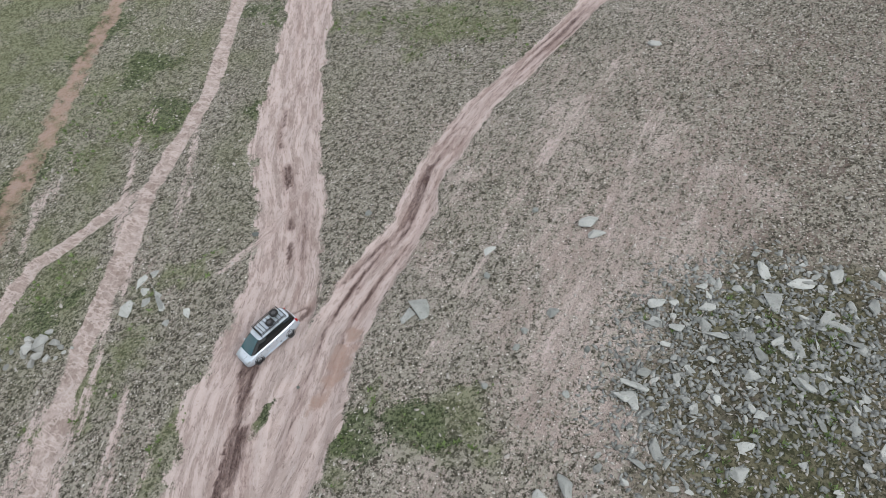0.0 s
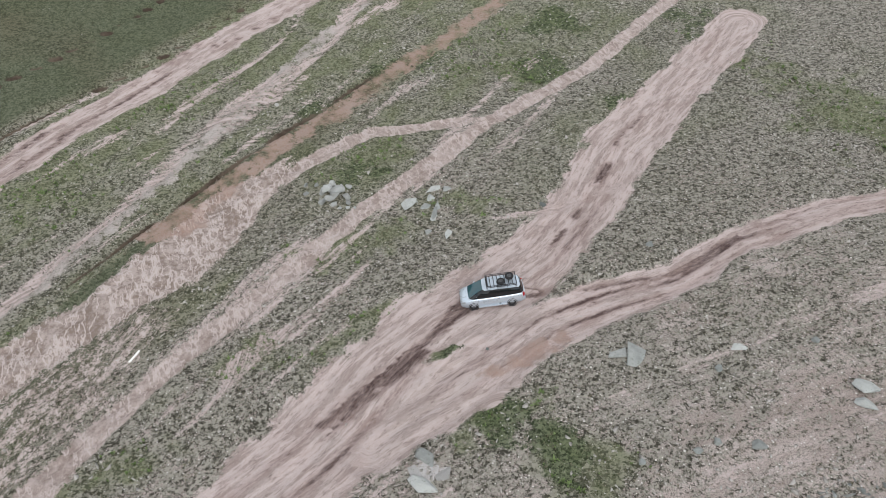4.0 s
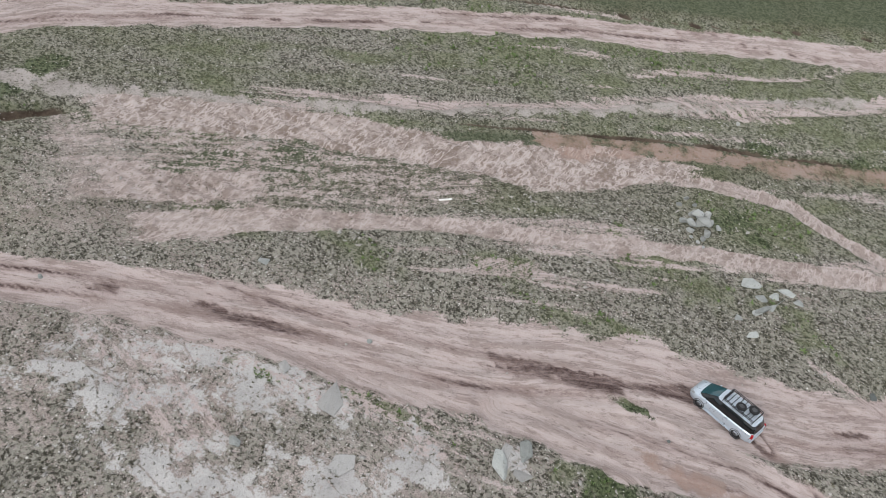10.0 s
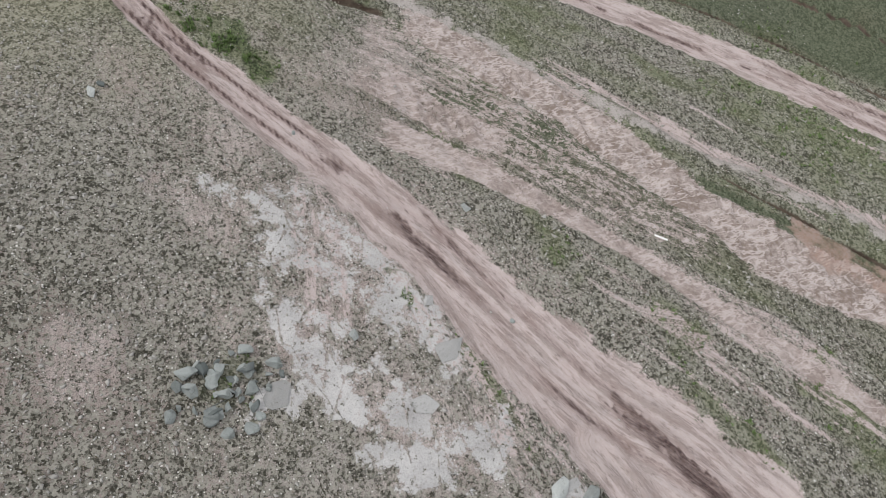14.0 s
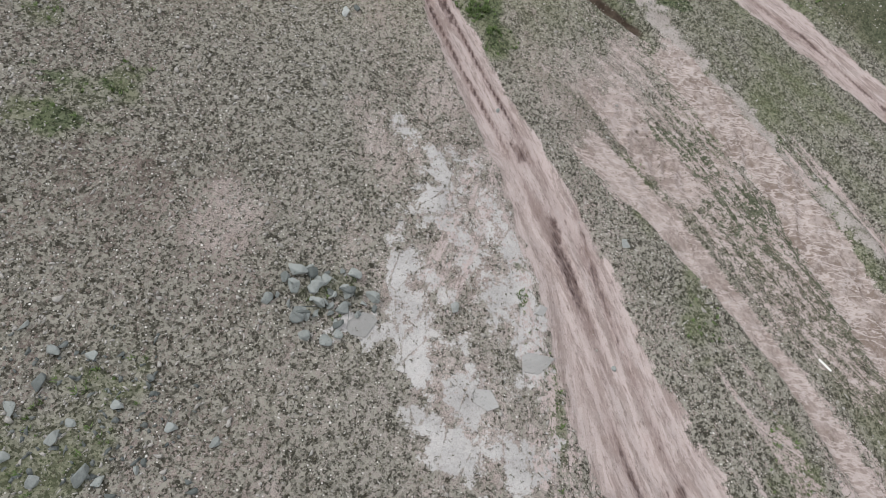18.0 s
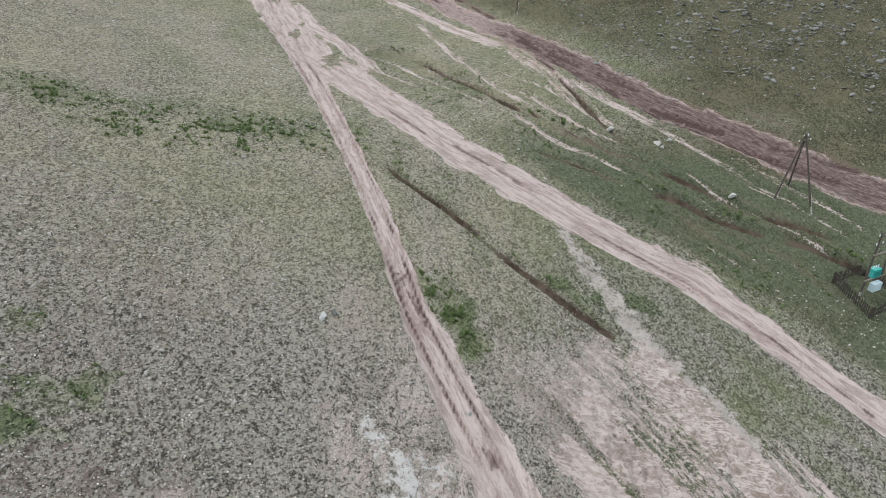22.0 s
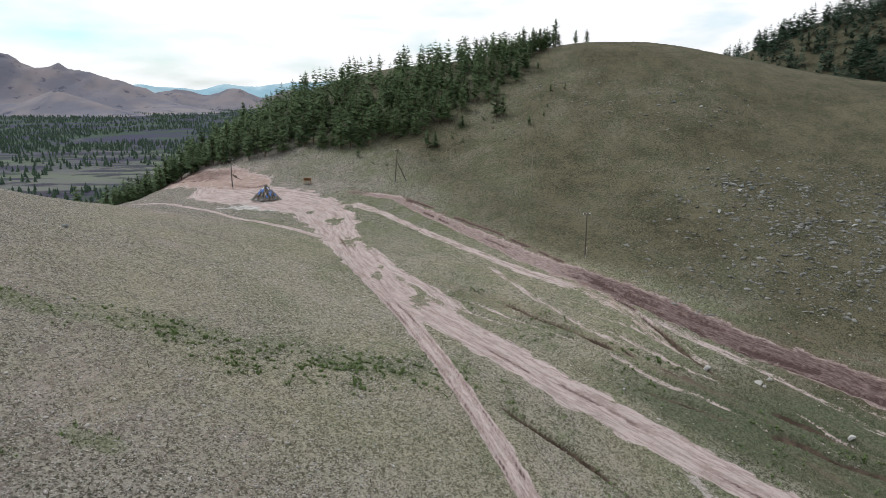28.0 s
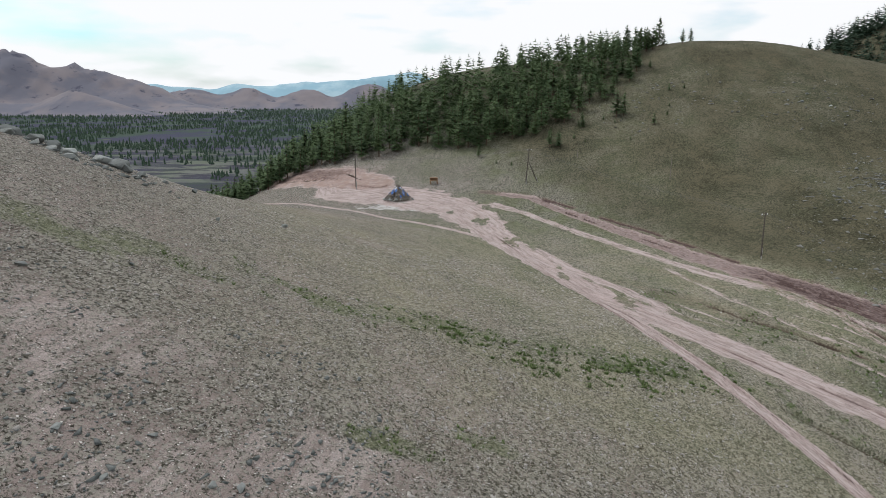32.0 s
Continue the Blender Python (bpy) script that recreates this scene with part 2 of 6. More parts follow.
BANK = [(-56, 179, 8), (-63, 184, 11), (-69, 189, 13), (-76, 196, 13), (-84, 205, 11), (-90, 213, 8)]
RUTS = [[(12.2, 14, 1.6), (13.6, 9, 2.2), (15, 4, 2.4), (16, 0, 2), (15.3, -2.7, 1.2), (13.2, -5.1, 1), (10.8, -7.1, 0.9)], [(10.9, 17, 1), (12.4, 11.5, 1.4), (13.3, 7.2, 1.6), (14.8, 2.4, 1.4), (14.1, -3.3, 0.9), (12.3, -7, 0.9), (9.6, -14, 0.7), (9.8, -21, 0.6)], [(-3.9, 58.4, 0.6), (-1.3, 51.7, 0.7), (1.4, 46.2, 0.8), (3.8, 39.5, 1), (6.1, 33.6, 1.1), (8, 26, 0.8)], [(17.2, -8, 1), (20, -14.5, 1), (25.5, -23, 1.2), (29, -33, 1.2)], [(7.4, 38, 0.6), (9, 28, 0.7), (10.4, 20, 0.7)], [(65, 3, 0.9), (57, 22, 0.9), (49, 36, 0.8), (33, 57, 0.9), (19, 68.5, 1), (2, 80.5, 1)], [(66.4, 4, 0.7), (58.4, 23, 0.7), (50, 37.5, 0.7)]]

# rows of brush along the gullies
BRUSH = [[(-7.9, 76.6, 1.1), (-4.4, 72.2, 1), (0.6, 68.7, 1), (4, 66, 1), (9.6, 61, 1), (15.5, 55.6, 1.2)], [(-1.6, 56.6, 1.2), (-0.2, 54, 2), (1.8, 52, 2.6), (3.9, 49.5, 1.8)], [(24, 79, 1.2), (31, 77, 1.4), (40, 73.4, 1.4), (48, 69, 1.4)], [(48.6, -9, 1.6), (44.4, 2, 1.6), (41, 11, 1.4), (35.8, 23, 1.6), (31, 32.5, 2.2), (26, 40, 1.8)], [(12, 93, 1.6), (19.5, 88, 1.6)], [(-45, 73.6, 6), (-37, 73, 7), (-32, 71, 8), (-26, 73, 9), (-20, 75, 9), (-15, 76.4, 8.5), (-11.5, 76, 7)]]


def faded(line, run, size=7.0):
    """0 at both ends of a line, 1 along it."""
    total = sum(math.hypot(b[0] - a[0], b[1] - a[1]) for a, b in zip(line, line[1:]))
    return ramp(run, 0, size) * ramp(total - run, 0, size)


def along(x, y, line, reach=3.0):
    """Distance from a line in half widths (0 on it, 1 at its edge) and signed offset across it in metres."""
    near, side = np.full(x.shape, 9.0), np.full(x.shape, 99.0)
    run = np.zeros(x.shape)
    done = 0.0
    for (x0, y0, w0), (x1, y1, w1) in zip(line, line[1:]):
        big = max(w0, w1) * reach
        pick = np.nonzero((x > min(x0, x1) - big) & (x < max(x0, x1) + big) & (y > min(y0, y1) - big) & (y < max(y0, y1) + big))
        dx, dy = x1 - x0, y1 - y0
        size = math.hypot(dx, dy)
        px, py = x[pick] - x0, y[pick] - y0
        s = np.clip((px * dx + py * dy) / size**2, 0, 1)
        far = np.hypot(px - s * dx, py - s * dy)
        d = far / (0.5 * (w0 + (w1 - w0) * s))
        better = d < near[pick]
        at = tuple(p[better] for p in pick)
        near[at] = d[better]
        side[at] = (far * np.sign(px * dy - py * dx))[better]
        run[at] = done + (s * size)[better]
        done += size
    return near, side, run

# ---- materials ----
def material(name, rough=0.9, metal=0.0):
    m = bpy.data.materials.new(name)
    m.use_nodes = True
    b = m.node_tree.nodes["Principled BSDF"]
    b.inputs["Roughness"].default_value, b.inputs["Metallic"].default_value = rough, metal
    b.inputs["Specular IOR Level"].default_value = 0.3
    return m, m.node_tree.nodes, m.node_tree.links, b


def noise_of(nodes, links, vector, scale, detail=4, rough=0.6):
    n = nodes.new("ShaderNodeTexNoise")
    n.inputs["Scale"].default_value, n.inputs["Detail"].default_value, n.inputs["Roughness"].default_value = scale, detail, rough
    if vector is not None:
        links.new(vector, n.inputs["Vector"])
    return n.outputs["Fac"]


def remap(nodes, links, value, a, b, c=0.0, d=1.0):
    n = nodes.new("ShaderNodeMapRange")
    n.interpolation_type = "SMOOTHSTEP"
    for key, v in zip(("From Min", "From Max", "To Min", "To Max"), (a, b, c, d)):
        n.inputs[key].default_value = v
    links.new(value, n.inputs["Value"])
    return n.outputs["Result"]


def calc(nodes, links, kind, a, b):
    n = nodes.new("ShaderNodeMath")
    n.operation = kind
    for k, v in enumerate((a, b)):
        if isinstance(v, (int, float)):
            n.inputs[k].default_value = v
        else:
            links.new(v, n.inputs[k])
    return n.outputs[0]


def blend(nodes, links, fac, a, b):
    n = nodes.new("ShaderNodeMix")
    n.data_type = "RGBA"
    links.new(fac, n.inputs["Factor"])
    for key, v in (("A", a), ("B", b)):
        if isinstance(v, tuple):
            n.inputs[key].default_value = (*v, 1)
        else:
            links.new(v, n.inputs[key])
    return n.outputs["Result"]


def bumped(nodes, links, bsdf, value, strength, size):
    n = nodes.new("ShaderNodeBump")
    n.inputs["Strength"].default_value, n.inputs["Distance"].default_value = strength, size
    links.new(value, n.inputs["Height"])
    links.new(n.outputs["Normal"], bsdf.inputs["Normal"])


def simple(name, colour, rough=0.6, metal=0.0, vary=0.15, scale=6.0, bump=0.0):
    """A surface of one colour with a mottled grain."""
    m, n, l, b = material(name, rough, metal)
    at = n.new("ShaderNodeTexCoord").outputs["Object"]
    grain = noise_of(n, l, at, scale, 6)
    dark, light = tuple(c * (1 - vary) for c in colour), tuple(min(1, c * (1 + vary)) for c in colour)
    l.new(blend(n, l, remap(n, l, grain, 0.3, 0.7), dark, light), b.inputs["Base Color"])
    if bump:
        bumped(n, l, b, noise_of(n, l, at, scale * 4, 5), bump, 0.02)
    return m


def ground_material():
    m, n, l, b = material("steppe_soil", 0.95)
    b.inputs["Specular IOR Level"].default_value = 0.1
    at = n.new("ShaderNodeNewGeometry").outputs["Position"]

    def mask(name):
        a = n.new("ShaderNodeAttribute")
        a.attribute_name = name
        return a

    def add(a, c):
        return calc(n, l, "ADD", a, c)

    def times(a, c):
        return calc(n, l, "MULTIPLY", a, c)

    def stones(scale, size, share):
        cell = n.new("ShaderNodeTexVoronoi")
        cell.inputs["Scale"].default_value = scale
        l.new(at, cell.inputs["Vector"])
        pick = remap(n, l, cell.outputs["Color"], 1 - share, 1 - share + 0.02)
        return times(remap(n, l, cell.outputs["Distance"], size, size * 0.7), pick)

    def stretched(scale, turn):
        """Places drawn out along the slope, for rows and streaks."""
        m = n.new("ShaderNodeMapping")
        m.vector_type = "TEXTURE"
        m.inputs["Rotation"].default_value = (0, 0, math.radians(turn))
        m.inputs["Scale"].default_value = scale
        l.new(at, m.inputs["Vector"])
        return m.outputs["Vector"]

    big, mid = noise_of(n, l, at, 0.07, 5), noise_of(n, l, at, 0.4, 6, 0.65)
    small, fine = noise_of(n, l, at, 2.0, 4, 0.72), noise_of(n, l, at, 5.2, 4, 0.8)
    grit = noise_of(n, l, at, 15.0, 3, 0.85)
    rows = noise_of(n, l, stretched((1, 4.0, 1), -9), 2.4, 4, 0.75)
    sweep = noise_of(n, l, stretched((1, 9.0, 1), -11), 0.55, 5, 0.7)
    green, bare = mask("green").outputs["Fac"], mask("bare").outputs["Fac"]
    # pale stony earth
    soil = blend(n, l, remap(n, l, mid, 0.36, 0.64), (0.285, 0.238, 0.214), (0.42, 0.362, 0.332))
    soil = blend(n, l, remap(n, l, big, 0.42, 0.6), soil, (0.32, 0.29, 0.262))
    brown = mask("brown").outputs["Fac"]
    soil = blend(n, l, brown, soil, blend(n, l, remap(n, l, add(times(mid, 0.5), times(sweep, 0.5)), 0.38, 0.62), (0.125, 0.097, 0.085), (0.29, 0.235, 0.212)))
    soil = blend(n, l, times(remap(n, l, bare, 0.45, 0.9), 0.75), soil, blend(n, l, remap(n, l, sweep, 0.4, 0.6), (0.31, 0.255, 0.232), (0.45, 0.388, 0.36)))
    soil = blend(n, l, times(remap(n, l, grit, 0.5, 0.58), 0.75), soil, (0.105, 0.084, 0.072))
    # tufts of dry and green grass over it
    leaf = remap(n, l, green, 0.15, 0.75)
    warped = n.new("ShaderNodeVectorMath")
    warped.operation = "MULTIPLY_ADD"
    shift = n.new("ShaderNodeTexNoise")
    shift.inputs["Scale"].default_value, shift.inputs["Detail"].default_value = 8.0, 3
    l.new(at, shift.inputs["Vector"])
    l.new(shift.outputs["Color"], warped.inputs[0])
    warped.inputs[1].default_value = (0.26, 0.26, 0.26)
    l.new(at, warped.inputs[2])

    def cells(scale):
        cell = n.new("ShaderNodeTexVoronoi")
        cell.inputs["Scale"].default_value = scale
        l.new(warped.outputs["Vector"], cell.inputs["Vector"])
        return cell.outputs["Color"]

    blade = add(times(add(times(cells(7.0), 0.6), times(cells(3.6), 0.4)), 0.75), times(grit, 0.35))
    blade = remap(n, l, blade, 0.36, 0.72)
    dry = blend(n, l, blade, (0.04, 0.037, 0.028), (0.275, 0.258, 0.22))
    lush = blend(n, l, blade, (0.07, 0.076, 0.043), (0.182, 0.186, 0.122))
    patch = noise_of(n, l, at, 0.22, 5, 0.7)
    lush = blend(n, l, times(remap(n, l, patch, 0.42, 0.6), 0.6), lush, dry)
    tuft = blend(n, l, leaf, dry, lush)
    growth = add(add(times(small, 0.22), add(times(fine, 0.5), times(rows, 0.28))), add(times(leaf, 0.12), times(add(sweep, mid), 0.06)))
    growth = calc(n, l, "SUBTRACT", growth, times(bare, 0.075))
    base = blend(n, l, remap(n, l, growth, 0.475, 0.53), soil, tuft)
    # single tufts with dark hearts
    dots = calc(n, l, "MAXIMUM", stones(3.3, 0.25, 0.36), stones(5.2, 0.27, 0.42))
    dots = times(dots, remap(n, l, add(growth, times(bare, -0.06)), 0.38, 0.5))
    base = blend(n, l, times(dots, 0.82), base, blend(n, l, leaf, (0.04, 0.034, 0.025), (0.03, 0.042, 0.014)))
    thicket = remap(n, l, add(mask("thick").outputs["Fac"], times(calc(n, l, "SUBTRACT", add(small, fine), 1.0), 1.6)), 0.4, 0.75)
    base = blend(n, l, times(thicket, 0.7), base, blend(n, l, blade, (0.016, 0.027, 0.01), (0.08, 0.105, 0.045)))
    pebble = calc(n, l, "MAXIMUM", stones(2.3, 0.19, 0.18), stones(4.6, 0.25, 0.3))
    base = blend(n, l, times(pebble, calc(n, l, "SUBTRACT", 0.95, times(leaf, 0.7))), base, (0.64, 0.61, 0.575))
    # closer swards: pale straw on the valley's side, dark olive on the hill
    thatch = add(times(fine, 0.5), times(patch, 0.5))
    straw = blend(n, l, blade, (0.115, 0.108, 0.072), (0.3, 0.278, 0.198))
    base = blend(n, l, times(mask("straw").outputs["Fac"], remap(n, l, thatch, 0.38, 0.6, 0.25, 1.0)), base, straw)
    olive = blend(n, l, remap(n, l, add(add(times(patch, 0.5), times(big, 0.3)), times(blade, 0.2)), 0.34, 0.66), (0.028, 0.028, 0.016), (0.115, 0.104, 0.066))
    olive = blend(n, l, remap(n, l, mask("grove").outputs["Fac"], 0.2, 0.8), olive, blend(n, l, add(times(blade, 0.6), times(patch, 0.5)), (0.03, 0.036, 0.019), (0.105, 0.118, 0.075)))
    base = blend(n, l, times(mask("sward").outputs["Fac"], remap(n, l, thatch, 0.36, 0.58, 0.8, 1.0)), base, olive)
    # stone sheets, gravel and red earth
    ragged = calc(n, l, "SUBTRACT", add(times(noise_of(n, l, at, 0.8, 7, 0.72), 1.2), times(fine, 0.6)), 0.9)
    for name, lo, hi, one, two in (("slab", 0.36, 0.44, (0.33, 0.315, 0.305), (0.5, 0.478, 0.462)), ("gravel", 0.36, 0.6, (0.25, 0.22, 0.2), (0.4, 0.36, 0.335))):
        fac = remap(n, l, add(mask(name).outputs["Fac"], times(ragged, 1.5)), lo, hi)
        tone = blend(n, l, remap(n, l, add(times(mid, 0.5), times(fine, 0.5)), 0.38, 0.62), one, two)
        if name == "slab":
            split = n.new("ShaderNodeTexVoronoi")
            split.feature = "DISTANCE_TO_EDGE"
            split.inputs["Scale"].default_value = 0.55
            l.new(stretched((1, 2.2, 1), -14), split.inputs["Vector"])
            seam = remap(n, l, add(split.outputs["Distance"], times(calc(n, l, "SUBTRACT", small, 0.5), 0.3)), -0.01, 0.04)
            fac = times(fac, remap(n, l, seam, 0.0, 1.0, 0.12, 1.0))
            tone = blend(n, l, times(remap(n, l, fine, 0.56, 0.66), 0.6), tone, (0.2, 0.19, 0.175))
        base = blend(n, l, fac, base, tone)
    # tracks: dust with braided ruts along the wheels' way
    lane = mask("lane").outputs["Vector"]

    def along_lane(across, down, drift=None):
        v = n.new("ShaderNodeVectorMath")
        v.operation = "MULTIPLY_ADD" if drift is not None else "MULTIPLY"
        l.new(lane, v.inputs[0])
        v.inputs[1].default_value = (across, down, 1)
        if drift is not None:
            c = n.new("ShaderNodeCombineXYZ")
            l.new(drift, c.inputs["X"])
            l.new(c.outputs["Vector"], v.inputs[2])
        return v.outputs["Vector"]

    wander = calc(n, l, "SUBTRACT", noise_of(n, l, along_lane(0.12, 0.07), 1.0, 3, 0.5), 0.5)
    streak = noise_of(n, l, along_lane(1.6, 0.22, times(wander, 2.4)), 1.0, 5, 0.7)
    lines_of = noise_of(n, l, along_lane(3.6, 0.95, times(wander, 5.4)), 1.0, 4, 0.74)
    tread = noise_of(n, l, along_lane(3.0, 1.6, times(wander, 4.5)), 1.0, 4, 0.75)
    dust = blend(n, l, remap(n, l, streak, 0.38, 0.58), (0.275, 0.216, 0.197), (0.44, 0.364, 0.344))
    dust = blend(n, l, times(remap(n, l, mid, 0.42, 0.62), 0.35), dust, (0.4, 0.345, 0.325))
    dust = blend(n, l, times(remap(n, l, lines_of, 0.54, 0.63), 0.55), dust, (0.2, 0.152, 0.135))
    dust = blend(n, l, times(remap(n, l, lines_of, 0.45, 0.36), 0.4), dust, (0.5, 0.425, 0.402))
    groove = remap(n, l, calc(n, l, "ABSOLUTE", calc(n, l, "SUBTRACT", streak, 0.47), 0.0), 0.022, 0.006)
    dust = blend(n, l, times(times(groove, remap(n, l, tread, 0.46, 0.58)), 0.6), dust, (0.135, 0.1, 0.088))
    dust = blend(n, l, times(remap(n, l, add(times(fine, 0.6), times(grit, 0.4)), 0.53, 0.64), 0.5), dust, (0.24, 0.19, 0.172))
    dust = blend(n, l, times(remap(n, l, grit, 0.56, 0.68), 0.4), dust, (0.52, 0.47, 0.45))
    dust = blend(n, l, times(stones(4.2, 0.14, 0.1), 0.9), dust, (0.58, 0.54, 0.51))
    # soft ground churned into thin pale crests with brown hollows between
    turned = stretched((1, 3.2, 1), 80)
    crest = None
    for scale, thick in ((0.62, 0.03), (1.1, 0.028)):
        wavy = noise_of(n, l, turned, scale, 4, 0.55)
        off = calc(n, l, "ABSOLUTE", calc(n, l, "SUBTRACT", wavy, 0.5), 0.0)
        line = remap(n, l, off, thick, thick * 0.2)
        crest = line if crest is None else calc(n, l, "MAXIMUM", crest, line)
    hollow = blend(n, l, remap(n, l, add(times(small, 0.6), times(mid, 0.4)), 0.4, 0.6), (0.2, 0.155, 0.132), (0.37, 0.31, 0.285))
    churned = blend(n, l, times(crest, 0.85), hollow, (0.46, 0.395, 0.37))
    dust = blend(n, l, mask("churn").outputs["Fac"], dust, churned)
    ways = calc(n, l, "SUBTRACT", add(add(times(small, 0.7), times(fine, 0.9)), times(streak, 0.9)), 1.25)
    fac = remap(n, l, add(mask("track").outputs["Fac"], ways), 0.41, 0.54)
    base = blend(n, l, fac, base, dust)
    rusty = add(add(mask("red").outputs["Fac"], times(ragged, 1.6)), times(calc(n, l, "SUBTRACT", streak, 0.5), 1.2))
    base = blend(n, l, times(remap(n, l, rusty, 0.35, 0.75), remap(n, l, mid, 0.36, 0.58, 0.25, 0.9)), base, blend(n, l, remap(n, l, add(times(mid, 0.5), times(fine, 0.5)), 0.38, 0.62), (0.29, 0.18, 0.14), (0.3, 0.232, 0.2)))
    base = blend(n, l, times(mask("mud").outputs["Fac"], 0.55), base, (0.2, 0.13, 0.115))
    wet = remap(n, l, add(mask("mud").outputs["Fac"], times(calc(n, l, "SUBTRACT", add(times(streak, 0.5), times(lines_of, 0.5)), 0.5), 1.7)), 0.45, 1.0)
    base = blend(n, l, wet, base, blend(n, l, remap(n, l, fine, 0.35, 0.65), (0.042, 0.027, 0.025), (0.105, 0.07, 0.064)))
    # earth laid open in the walls of the gullies
    cut = mask("cut").outputs["Fac"]
    base = blend(n, l, remap(n, l, add(cut, times(ragged, 0.5)), 0.35, 0.6), base, blend(n, l, remap(n, l, mid, 0.4, 0.6), (0.055, 0.04, 0.03), (0.11, 0.085, 0.065)))
    # the dark valley floor; the lava's colour also carries the blue haze of distance
    wood = mask("wood").outputs["Fac"]
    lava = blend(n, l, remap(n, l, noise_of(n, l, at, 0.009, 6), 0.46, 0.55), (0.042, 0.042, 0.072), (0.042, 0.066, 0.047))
    lava = blend(n, l, remap(n, l, noise_of(n, l, at, 0.016, 5), 0.63, 0.69), lava, (0.085, 0.092, 0.075))
    glade = blend(n, l, remap(n, l, noise_of(n, l, stretched((3, 1, 1), 0), 0.03, 5, 0.7), 0.49, 0.55), (0.04, 0.038, 0.045), (0.17, 0.18, 0.14))
    lava = blend(n, l, mask("glade").outputs["Fac"], lava, glade)
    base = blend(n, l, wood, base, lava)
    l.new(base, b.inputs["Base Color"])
    rough = add(add(times(small, 0.5), times(fine, 0.45)), add(times(grit, 0.2), times(pebble, 0.4)))
    bumped(n, l, b, rough, 1.0, 0.13)
    return m


GROUND = ground_material()

# ---- ground: one sheet to the horizon, finest where the camera passes ----
def lines(stops):
    out = []
    for a, b, step in stops:
        out += list(np.arange(a, b - 1e-6, step))
    return out


def outward(start, step, end):
    out = []
    while start < end:
        out.append(start)
        start += step
        step *= 1.16
    return out + [end]


GX = np.array([-v for v in outward(120, 1.5, 4800)][::-1] + lines([(-119, -70, 0.9), (-70, -30, 0.4), (-30, 45, 0.26), (45, 62, 0.36), (62, 120, 0.9)]) + outward(120, 1.2, 4800))
GY = np.array([-v for v in outward(62, 1.2, 4800)][::-1] + lines([(-61, -32, 0.36), (-32, 58, 0.26), (58, 98, 0.36), (98, 185, 0.55), (185, 250, 1.2)]) + outward(250, 1.5, 4800))


def blobs(x, y, spots, seed):
    """1 inside the spots (x, y, radius along x, along y), falling to 0 past their uneven rims."""
    out = np.zeros(x.shape)
    shake = 0.5 * wave(x, y, 3.0, seed) + 0.4 * wave(x, y, 1.2, seed + 1) + 0.3 * wave(x, y, 0.5, seed + 2)
    for cx, cy, rx, ry in spots:
        out = np.maximum(out, 1 - ramp(np.hypot((x - cx) / rx, (y - cy) / ry) + shake, 0.3, 1.5))
    return out


GREEN_SPOTS = [(40.9, -24, 4, 4), (37, -1, 3.4, 5), (0.8, 2.4, 4, 3), (26.5, 2, 3.5, 8), (29.7, 36, 1.2, 5), (13, 3.6, 0.7, 2.2), (6.6, 4.5, 2.2, 3.5), (-23.5, 36.2, 2.6, 2), (-25, 33.3, 3, 1.6), (-27.6, 41, 2, 2), (2.8, 52, 1.3, 5), (-12, 80, 4, 3), (-19, 77.5, 6, 3), (-29, 77, 9, 3), (-40, 74.5, 8, 2.8), (-52, 70.5, 8, 2.6), (-64, 65, 8, 2.4), (-75, 61, 7, 2.4), (-38, 52, 2.6, 1.4), (-44, 47.5, 2.4, 1.2), (1.5, 53, 1.4, 4), (4.5, 62, 2, 4), (0.8, 70, 1.4, 6), (-4, 74, 1.2, 4), (12, 84, 5, 7), (24, 74, 5, 6), (34, 66, 6, 6), (3, 96, 5, 6), (-7, 110, 4, 8), (50, 30, 7, 12), (60, 12, 8, 12), (16, -44, 12, 6), (48, -22, 4, 8), (18, 8, 1.6, 4), (20, 16, 1.6, 3), (16.5, 27, 1.6, 4), (14, 37, 1.4, 5), (-9, 24.5, 2, 2), (-17, -8, 5, 5), (-22, 13, 3.5, 2.5), (-20.5, 17.5, 2.5, 1.5), (-25, 4, 3, 3), (-18, 1, 4, 4), (5, 17, 0.6, 4), (3.4, 26, 0.5, 4)]
SLAB_SPOTS = [(0.3, 34.4, 2.2, 1.8), (-2.3, 32.6, 1.5, 2), (3, 34, 1.6, 1.2), (-4.5, 26.6, 1.1, 2.4), (0.5, 29, 2, 1.8), (-2.5, 21.8, 2, 1.6), (2.7, 20.2, 1.2, 2.4), (-3.5, 17.5, 1.8, 1.4), (-0.6, 15.5, 2, 1.4), (5.2, 25.5, 0.9, 1.4), (-1.5, 35.8, 2.4, 2.2), (2.2, 31, 2.6, 3.2), (-0.5, 30.5, 1.6, 3), (1.9, 25.5, 2, 2.4), (-2.6, 25, 1.4, 2.6), (-6.6, 22.6, 1.6, 1.2), (4.2, 22, 1.3, 2.6), (-0.5, 19.5, 2.4, 2.2), (1.8, 15.4, 2.4, 2.6), (-3.5, 20.5, 1.8, 2), (5.4, 10.2, 1.2, 1.2), (4.4, 27.6, 1.4, 1.6), (4, 34.5, 1.6, 1.2), (-4.5, 38.5, 1.4, 1.4), (-50, 158, 9, 5)]


